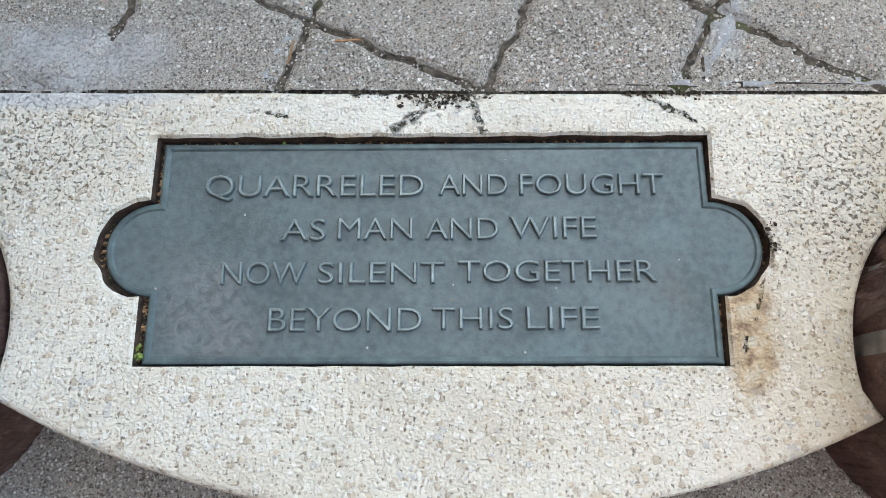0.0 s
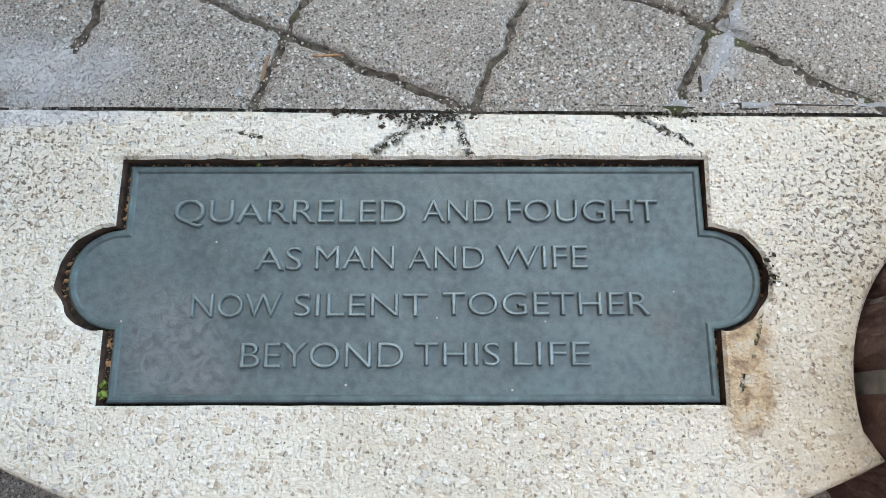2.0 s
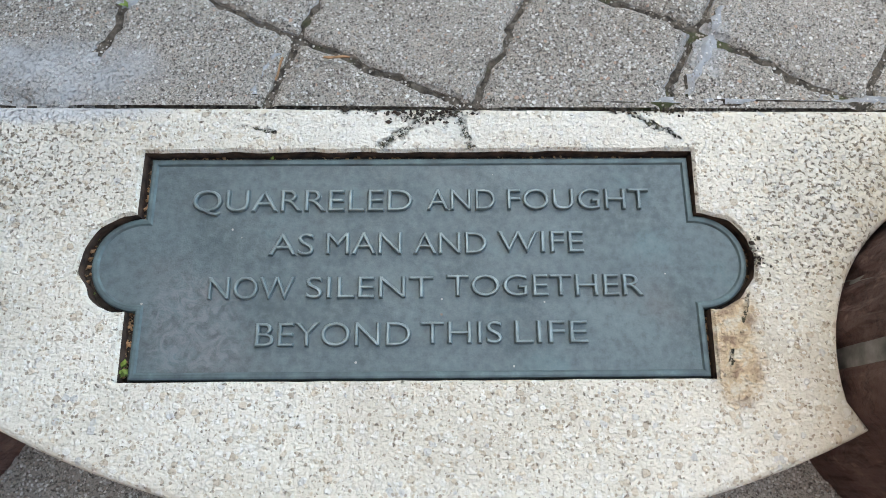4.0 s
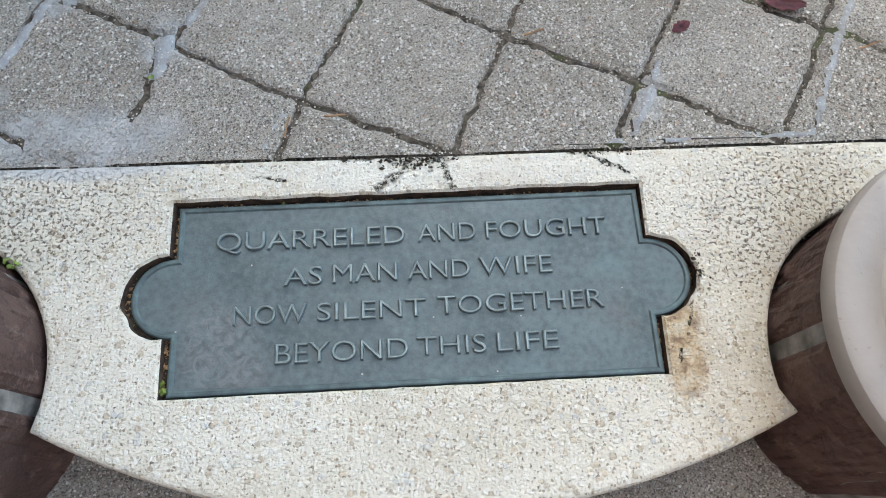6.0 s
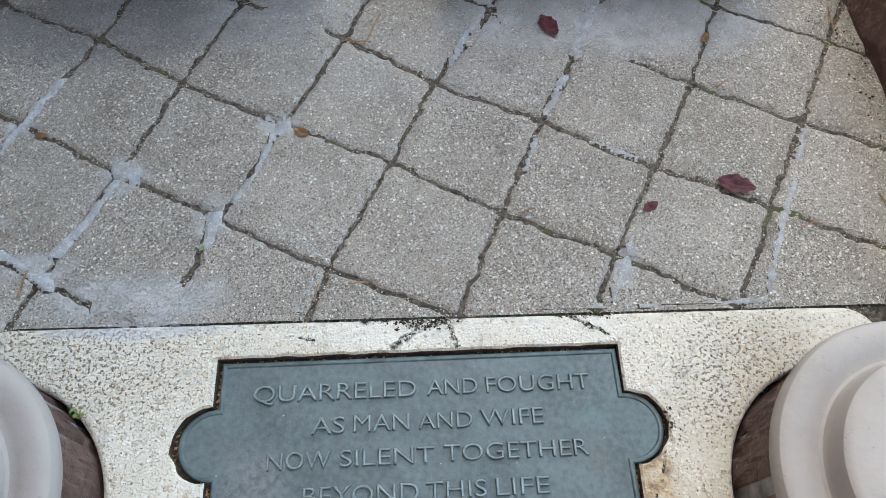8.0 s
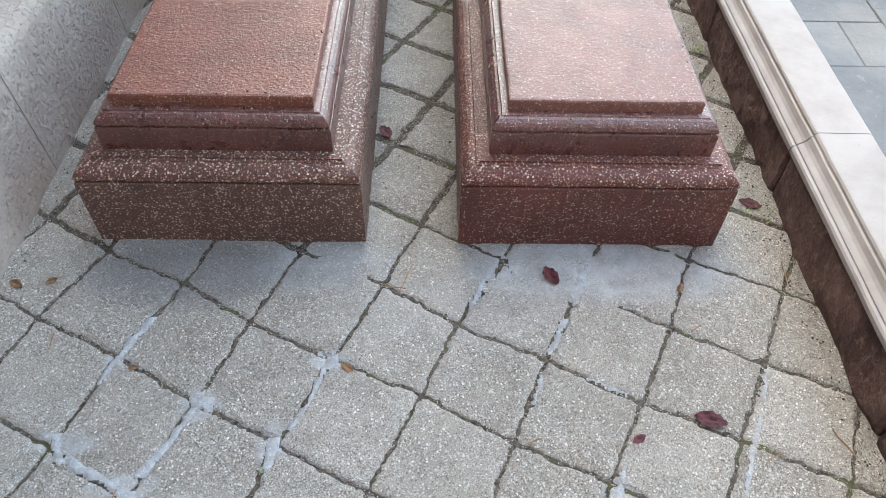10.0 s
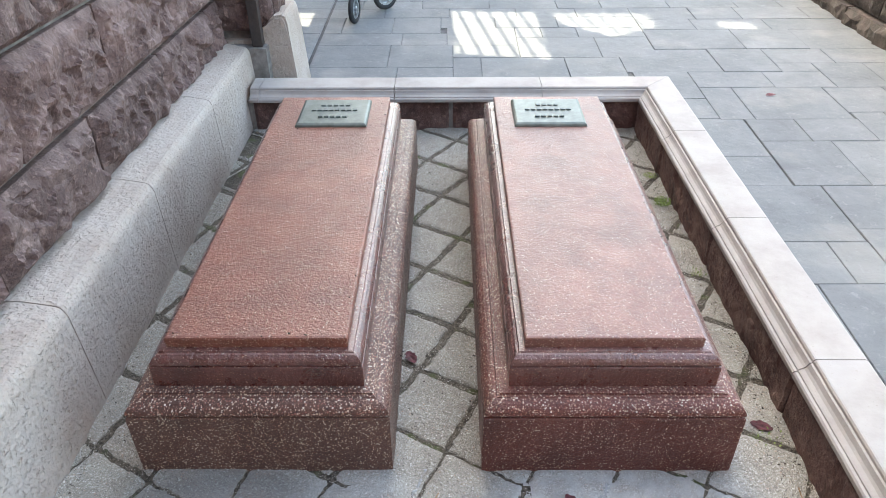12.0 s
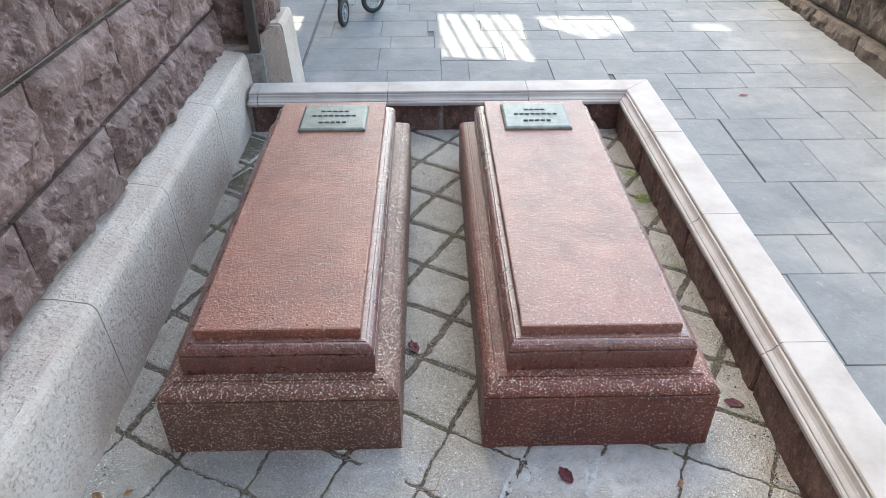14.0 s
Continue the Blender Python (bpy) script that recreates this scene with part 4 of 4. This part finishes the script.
leaf(1.82, 3.79, 0.06, 10, LEAF_RED, "small dry maroon leaf on the slate path", ground_z(3.79) + 0.004)
for x, y, size, turn in ((-0.196, 0.769, 0.032, -22), (0.59, 0.998, 0.028, 60), (0.80, 0.377, 0.075, -30), (-0.66, 0.765, 0.022, 10), (-1.0, 0.99, 0.04, -30), (-0.92, 1.0, 0.03, 35)):
    leaf(x, y, size, turn, LEAF_TAN, "dry tan leaf scrap on the pavers")


def twig(x, y, length, turn, z=0.003):
    bm = box(-length / 2, length / 2, -0.0011, 0.0011, 0, 0.002)
    bmesh.ops.subdivide_edges(bm, edges=[e for e in bm.edges if e.calc_length() > length * 0.5], cuts=4)
    for v in bm.verts:
        v.co.y += 0.12 * length * math.sin(v.co.x / length * 3)
    bm.transform(Matrix.Translation((x, y, z)) @ Matrix.Rotation(radians(turn), 4, "Z"))
    return tagged(part("twig", bm, LEAF_TAN), "thin dry tan needle lying on the pavers", "twig", "dry needles")


for x, y, l, a in ((-0.084, 0.467, 0.030, -12), (-0.075, 1.02, 0.09, 55), (0.20, 0.60, 0.03, 5), (-0.15, 0.45, 0.03, 65), (0.69, 0.57, 0.035, 5), (-0.86, 0.83, 0.04, 80), (-0.62, 0.47, 0.05, 70),
                   (0.86, 1.05, 0.06, 70), (0.84, 0.60, 0.06, -80), (0.60, 0.88, 0.03, 20), (-0.10, 0.99, 0.05, -20)):
    twig(x, y, l, a)


def weed(cx, cy, spread, count, height, label, z=0.0):
    bm = bmesh.new()
    for k in range(count):
        a, r = random.uniform(0, 6.283), spread * random.random() ** 0.5
        x, y, s = cx + r * math.cos(a), cy + r * math.sin(a), random.uniform(0.002, 0.0048)
        h, tilt = z + random.uniform(0.2, 1.0) * height, random.uniform(-0.8, 0.8)
        b = random.uniform(0, 6.283)
        d, w = Vector((math.cos(b), math.sin(b), tilt)) * s, Vector((-math.sin(b), math.cos(b), 0)) * s * 0.55
        c = Vector((x, y, h))
        v = [bm.verts.new(p) for p in (c - d, c - d * 0.1 + w, c + d, c - d * 0.1 - w)]
        bm.faces.new(v)
        f = bm.verts.new((x, y, z))
        bm.faces.new((v[0], v[1], f))
    return tagged(part("weed", bm, GREEN), label, "weed", kind="stuff")


def crumbs(name, spots, material, label):
    """Loose bits of soil and grit: each spot is x0, x1, y0, y1, height, number."""
    verts, faces, dice = [], [], random.Random(len(spots) + 5)
    for x0, x1, y0, y1, z, count in spots:
        for k in range(count):
            r = 0.0012 + 0.0035 * dice.random() ** 3
            c = Vector((dice.uniform(x0, x1), dice.uniform(y0, y1), z + r * 0.4))
            turn = Matrix.Rotation(dice.uniform(0, 6.28), 3, Vector((dice.random(), dice.random(), 1.0)).normalized())
            n = len(verts)
            for axis, size in ((0, 1), (0, -1), (1, 0.8), (1, -0.7), (2, 0.6), (2, -0.5)):
                d = Vector((0, 0, 0))
                d[axis] = size * r * dice.uniform(0.7, 1.2)
                verts.append(tuple(c + turn @ d))
            faces += [(n + a, n + b, n + e) for a, b, e in ((0, 2, 4), (2, 1, 4), (1, 3, 4), (3, 0, 4), (2, 0, 5), (1, 2, 5), (3, 1, 5), (0, 3, 5))]
    me = bpy.data.meshes.new(name)
    me.from_pydata(verts, [], faces)
    me.materials.append(material)
    return tagged(new(name, me), label, "debris", kind="stuff")


crumbs("soil_crumbs", ((0.855, 0.905, 0.5, 3.2, 0.0, 700), (0.80, 0.90, 0.95, 2.9, 0.0, 260), (-1.03, -1.0, 0.6, 3.1, 0.0, 260), (-0.17, 0.04, 1.2, 3.1, 0.0, 160), (-0.95, -0.85, 1.2, 3.0, 0.0, 120), (0.70, 0.85, 1.2, 3.0, 0.0, 120)),
       DIRT, "dark crumbs of soil at the foot of the kerbs")
crumbs("grit_crumbs", ((0.28, 0.37, 2.27, 2.33, 0.372, 16), (-0.38, -0.29, 2.2, 2.72, 0.372, 22), (-0.73, -0.29, 1.24, 1.26, 0.372, 26), (-0.30, -0.285, 1.26, 2.6, 0.372, 40), (0.59, 0.604, 1.26, 2.6, 0.372, 30), (-0.73, 0.60, 1.206, 1.226, 0.342, 20), (-0.64, -0.35, 2.44, 2.456, 0.372, 18)),
       DIRT, "dark grit and crumbs lying on the tombs")
crumbs("recess_litter", ((-0.27, -0.10, 0.339, 0.345, -0.019, 60), (-0.10, 0.10, 0.345, 0.350, -0.019, 60), (0.10, 0.32, 0.351, 0.356, -0.019, 60), (-0.292, -0.286, 0.26, 0.33, -0.019, 40), (-0.292, -0.286, 0.09, 0.16, -0.019, 60),
                         (-0.352, -0.340, 0.17, 0.26, -0.019, 60), (0.378, 0.392, 0.19, 0.28, -0.019, 60), (0.331, 0.337, 0.11, 0.17, -0.019, 30), (0.331, 0.337, 0.28, 0.35, -0.019, 30)),
       LEAF_TAN, "tan crumbs and leaf scraps in the gap round the plaque")
crumbs("moss_grime", ((-0.08, 0.09, 0.396, 0.406, -0.001, 110), (0.235, 0.33, 0.401, 0.411, -0.001, 60), (-0.02, 0.07, 0.385, 0.402, -0.001, 40), (0.380, 0.392, 0.225, 0.262, 0.0, 22)),
       DIRT, "dark mossy grime along the cracks of the threshold")
c, s = math.cos(PLAQUE_TURN), math.sin(PLAQUE_TURN)
for u, v, sp, n, h in ((-0.3125, -0.112, 0.008, 26, 0.022), (-0.313, -0.085, 0.004, 10, 0.010), (-0.364, 0.030, 0.006, 34, 0.010), (-0.358, -0.030, 0.004, 14, 0.006), (0.372, -0.02, 0.003, 8, 0.004), (-0.17, 0.129, 0.003, 5, 0.018), (-0.366, 0.0, 0.003, 5, 0.003)):
    weed(PLAQUE_AT[0] + u * c - v * s, PLAQUE_AT[1] + u * s + v * c, sp, n, h, "small green weeds in the gap beside the plaque", -0.026)
for x, y, sp, n, h in ((0.868, 2.50, 0.035, 190, 0.020), (0.872, 2.74, 0.030, 110, 0.008), (0.875, 2.0, 0.03, 26, 0.02), (0.855, 1.24, 0.04, 22, 0.012), (-0.49, 0.262, 0.010, 8, 0.005), (-0.345, 0.535, 0.004, 4, 0.004)):
    weed(x, y, sp, n, h, "bright green weeds and moss at the foot of the kerb")


# ---- slate slabs of the path, course by course ----
def slate_piece(x0, x1, y0, y1, parent):
    g = 0.0012
    nx = max(2, int((x1 - x0) / 0.12))
    pts = []
    for k in range(nx):
        pts.append((x0 + (x1 - x0) * k / nx, y0))
    pts.append((x1, y0))
    for k in range(nx):
        pts.append((x1 - (x1 - x0) * k / nx, y1))
    pts.append((x0, y1))
    pts = [(x + 0.003 * noise.noise((x * 19, y * 19, 1)), y + 0.004 * noise.noise((x * 17, y * 17, 7))) for x, y in pts]
    lift = random.uniform(-0.001, 0.002)
    tilt = random.uniform(-0.002, 0.002)
    rings = []
    for d, dz in ((g, -0.035), (g, -0.003), (g + 0.0025, lift)):
        rings.append([(x, y, ground_z(y) + dz + tilt * (x - x0)) for x, y in inset(pts, d)])
    return part("slate_slab", stacked(rings, cap_low=False), SLATE, parent)


part("slate_joint_bed", stacked([[(x, y, ground_z(y) - 0.035) for x, y in ((-3.0, -2.5), (3.6, -2.5), (3.6, 8.9), (-3.0, 8.9))], [(x, y, ground_z(y) - 0.008) for x, y in ((-3.0, -2.5), (3.6, -2.5), (3.6, 8.9), (-3.0, 8.9))]]), SLATE_JOINT, path)
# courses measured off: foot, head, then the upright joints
BESIDE = ((2.065, 2.34, 1.10, 1.515, 1.685), (2.065, 2.43, 1.685, 1.875, 2.33, 2.72, 3.10), (2.34, 2.785, 1.10, 1.68), (2.43, 2.785, 1.685, 2.025, 2.46, 2.86, 3.10), (2.785, 3.07, 1.10, 1.56),
          (2.785, 3.225, 1.565, 1.92, 2.275, 2.70, 3.10), (3.07, 3.49, 1.10, 1.56), (3.225, 3.48, 1.565, 1.83, 2.175), (3.225, 3.565, 2.175, 2.355, 2.80, 3.10),
          (3.49, 3.75, 1.10, 1.44), (3.48, 3.91, 1.44, 1.63, 2.165), (3.565, 3.905, 2.165, 2.515, 2.92), (3.75, 4.15, 1.10, 1.44))
BEYOND = ((3.91, 4.145, 1.44, 1.895, 2.26), (3.905, 4.29, 2.26, 2.58, 2.95), (4.15, 4.54, 1.07, 1.67, 2.03), (4.145, 4.29, 2.03, 2.26), (4.29, 4.54, 2.03, 2.42, 2.95),
          (3.44, 4.24, -0.925, -0.36, -0.01), (4.24, 4.64, -0.925, -0.43, -0.01), (3.44, 4.40, -0.01, 0.17, 0.71, 1.07), (4.40, 4.63, -0.01, 0.43), (4.40, 4.78, 0.43, 0.965, 1.33),
          (4.64, 4.87, -0.925, -0.36, -0.05), (4.63, 4.98, -0.05, 0.43), (4.87, 5.21, -0.925, -0.80, -0.44, -0.095), (4.78, 4.98, 0.43, 0.615, 0.865, 1.33), (4.54, 4.925, 1.33, 1.94, 2.36, 2.95))
TAIL = ((4.98, 5.21, -0.095, 0.30, 0.75, 1.33), (4.925, 5.15, 1.33, 1.72, 2.25, 2.95), (5.21, 5.42, -0.925, -0.52, -0.03, 0.47, 0.92, 1.33), (5.15, 5.42, 1.33, 1.78, 2.12, 2.62, 2.95))
for y0, y1, *xs in BESIDE + BEYOND + TAIL:
    for x0, x1 in zip(xs, xs[1:]):
        slate_piece(x0, x1, y0, y1, path)
rng = random.Random(11)


def courses(edges, x_from, x_to):
    for y0, y1 in zip(edges, edges[1:]):
        x, w = x_from, rng.uniform(0.2, 0.5)
        while x < x_to - 0.05:
            x1 = x + w if x_to - x - w > 0.15 else x_to
            slate_piece(x, x1, y0, y1, path)
            x, w = x1, rng.choice((0.34, 0.46, 0.52, 0.62, 0.40))


courses((-2.4, -2.05, -1.75, -1.35, -1.05, -0.70, -0.30, 0.05, 0.40, 0.75, 1.22, 1.55, 2.065), 1.10, 3.1)
courses((5.42, 5.62, 5.95, 6.25, 6.65, 7.0, 7.4, 7.8, 8.3), -0.925, 3.1)
courses((3.44, 3.90, 4.22, 4.60, 4.88, 5.20, 5.45, 5.80, 6.20, 6.65, 7.0, 7.4, 7.8, 8.3), -3.0, -0.945)
# concrete in front of the threshold
tagged(part("front_paving", stacked([[(x, y, ground_z(y) - 0.035) for x, y in ((-2.0, -2.2), (1.09, -2.2), (1.09, 0.36), (-2.0, 0.36))], [(x, y, ground_z(0) - 0.002) for x, y in ((-2.0, -2.2), (1.09, -2.2), (1.09, 0.36), (-2.0, 0.36))]]), PAVER), "grey exposed-aggregate paving below the threshold", "paving", kind="structure")


# ---- pavers inside the kerbs ----
yard = empty("paver_floor", "grey exposed-aggregate pavers with uneven cement and soil joints", "floor", kind="structure")
# cement run into the joints (from, to, half width) and washed over the stones (centre, radii)
FILLED_WEST = ((-0.659, 0.891, -0.703, 0.795, 0.014), (-0.703, 0.795, -0.725, 0.731, 0.01), (-0.497, 0.691, -0.545, 0.594, 0.012), (-0.545, 0.594, -0.586, 0.523, 0.013), (-0.734, 0.558, -0.58, 0.472, 0.014), (-0.785, 0.614, -0.748, 0.549, 0.012), (-0.506, 0.691, -0.49, 0.679, 0.024), (-0.243, 0.79, -0.236, 0.772, 0.022), (-0.242, 0.786, -0.276, 0.672, 0.009), (-0.276, 0.672, -0.304, 0.623, 0.01), (-0.334, 0.593, -0.333, 0.545, 0.018))
FILLED_EAST = ((-0.158, 0.471, -0.178, 0.422, 0.009), (0.377, 0.549, 0.328, 0.428, 0.01), (0.661, 0.614, 0.58, 0.428, 0.009), (0.736, 0.769, 0.668, 0.624, 0.008), (0.298, 0.904, 0.254, 0.81, 0.009), (0.23, 0.755, 0.206, 0.682, 0.007), (0.331, 0.746, 0.408, 0.709, 0.008), (0.126, 1.054, 0.08, 0.939, 0.008), (0.214, 0.417, 0.572, 0.428, 0.005), (0.375, 1.089, 0.317, 0.951, 0.009), (-0.092, 1.139, -0.127, 1.057, 0.008))
WASHED = ((-0.415, 0.43, 0.109, 0.043), (-0.243, 1.043, 0.08, 0.057), (0.368, 1.035, 0.258, 0.1))


def cement_at(x, y):
    """Over 0 where cement fills the joint; how far inside its ragged edge."""
    best = -1.0
    wob = 0.6 * noise.noise((x * 35, y * 35, 3.0)) + 0.5 * noise.noise((x * 90, y * 90, 6.0))
    for x0, y0, x1, y1, w in FILLED_WEST + FILLED_EAST:
        if min(x0, x1) - 0.05 < x < max(x0, x1) + 0.05 and min(y0, y1) - 0.05 < y < max(y0, y1) + 0.05:
            l2 = (x1 - x0) ** 2 + (y1 - y0) ** 2
            t = min(1.0, max(0.0, ((x - x0) * (x1 - x0) + (y - y0) * (y1 - y0)) / l2))
            best = max(best, 0.88 + 1.2 * wob - math.hypot(x - x0 - t * (x1 - x0), y - y0 - t * (y1 - y0)) / w)
    return best


def washed_at(x, y):
    wob = 0.5 * noise.noise((x * 12, y * 12, 1.0)) + 0.3 * noise.noise((x * 40, y * 40, 2.0))
    return max(1.0 + wob - math.hypot((x - cx) / rx, (y - cy) / ry) for cx, cy, rx, ry in WASHED)


def joint_bed():
    """The uneven fill between the pavers, one sheet under the whole yard."""
    xs = [-1.04 + 0.006 * k for k in range(329)]
    ys = [0.10 + 0.006 * k for k in range(201)] + [1.32 + 0.015 * k for k in range(131)]
    verts, kind = [], []
    for y in ys:
        for x in xs:
            z = -0.0062 + 0.0035 * noise.noise((x * 28, y * 28, 0.0)) + 0.0025 * noise.noise((x * 110, y * 110, 4.0))
            c = cement_at(x, y) if y < 1.35 else -1.0
            w = washed_at(x, y) if y < 1.35 else -1.0
            if w > 0:
                z += (-0.0006 - z) * min(1.0, w * 3)
            if c > 0:
                z += (0.0013 - z) * min(1.0, c * 2.2)
            if y < 0.415 and -0.74 < x < 0.80:
                z = -0.05 if y < 0.386 else min(z, -0.005)
            verts.append((x, y, z))
            kind.append(1 if c > 0 else 2 if w > 0.1 else 0)
    nx, faces, slots = len(xs), [], []
    for r in range(len(ys) - 1):
        for q in range(nx - 1):
            k = r * nx + q
            faces.append((k, k + 1, k + nx + 1, k + nx))
            slots.append(kind[k])
    me = bpy.data.meshes.new("joint_bed")
    me.from_pydata(verts, [], faces)
    me.materials.append(JOINT)
    me.materials.append(CEMENT)
    me.materials.append(PAVER)
    me.polygons.foreach_set("material_index", slots)
    me.shade_smooth()
    ob = new("joint_bed", me)
    ob.parent = yard
    tagged(ob, "soil, grit and blue-grey cement between the pavers")


joint_bed()


def lattice(i, j):
    x = -1.0605 + 0.1961 * i + 0.0729 * j - 0.0003 * i * i + 0.0001 * i * j + 0.0027 * j * j
    y = 0.4698 - 0.0996 * i + 0.2141 * j + 0.0014 * i * i - 0.0029 * i * j - 0.0004 * j * j
    w = noise.noise_vector((i * 3.1, j * 2.7, 4.0)) * 0.022
    return Vector((x + w.x, y + w.y))


def paver(corners):
    pts, mid = [], sum(corners, Vector((0, 0))) / 4
    for a, b in zip(corners, corners[1:] + corners[:1]):
        for k in range(24):
            t = (k + 0.25) / 24
            p = a.lerp(b, t)
            e = min(t, 1 - t)
            slack = 0.018 * max(0.0, noise.noise((p.x * 11, p.y * 11, 9.0)))
            p = p.lerp(mid, 0.026 * max(0.0, 1 - e / 0.07) ** 2 + slack)
            w = noise.noise_vector((p.x * 23, p.y * 23, 2.0)) * 0.006 + noise.noise_vector((p.x * 90, p.y * 90, 5.0)) * 0.0046 + noise.noise_vector((p.x * 230, p.y * 230, 5.0)) * 0.0028
            pts.append((p.x + w.x, p.y + w.y))
    lift, tx, ty = random.uniform(-0.002, 0.0005), random.uniform(-0.012, 0.012), random.uniform(-0.012, 0.012)
    wide = 0.0085 if mid.y > 1.25 else 0.0018 * noise.noise((mid.x * 4, mid.y * 4, 8.0)) + 0.0012
    rings = []
    for d, z in ((0.0008, -0.030), (0.0012, -0.0075), (0.0030, -0.0046), (0.0066, -0.0022), (0.012, -0.0006), (0.018, 0.0)):
        rings.append([(x, y, z + lift + 0.0010 * noise.noise((x * 130, y * 130, d * 900)) + (tx * (x - mid.x) + ty * (y - mid.y)) * (z > -0.001)) for x, y in inset(pts, d + wide)])
    bm = stacked(rings, cap_low=False)
    inside = -0.70 < mid.x < 0.76
    planes = [((-1.06, 0, 0), (-1, 0, 0)), ((0.95, 0, 0), (1, 0, 0)), ((0, 3.28, 0), (0, 1, 0))]
    if inside:
        planes.append(((0.0, 0.4068, 0), (0.0169, -1, 0)))
    for co, no in planes:
        bmesh.ops.bisect_plane(bm, geom=bm.verts[:] + bm.edges[:] + bm.faces[:], plane_co=co, plane_no=no, clear_outer=True)
    if len(bm.faces) < 6:
        bm.free()
        return None
    ob = part("paver", bm, PAVER, yard)
    ob.data.materials.append(PAVER_EDGE)
    for f in ob.data.polygons:
        if f.center.z < lift - 0.0050:
            f.material_index = 1
    return ob


for j in range(-3, 17):
    for i in range(-8, 12):
        quad = [lattice(i, j), lattice(i + 1, j), lattice(i + 1, j + 1), lattice(i, j + 1)]
        mid = sum(quad, Vector((0, 0))) / 4
        if -1.17 < mid.x < 1.03 and 0.12 < mid.y < 3.36:
            paver(quad)
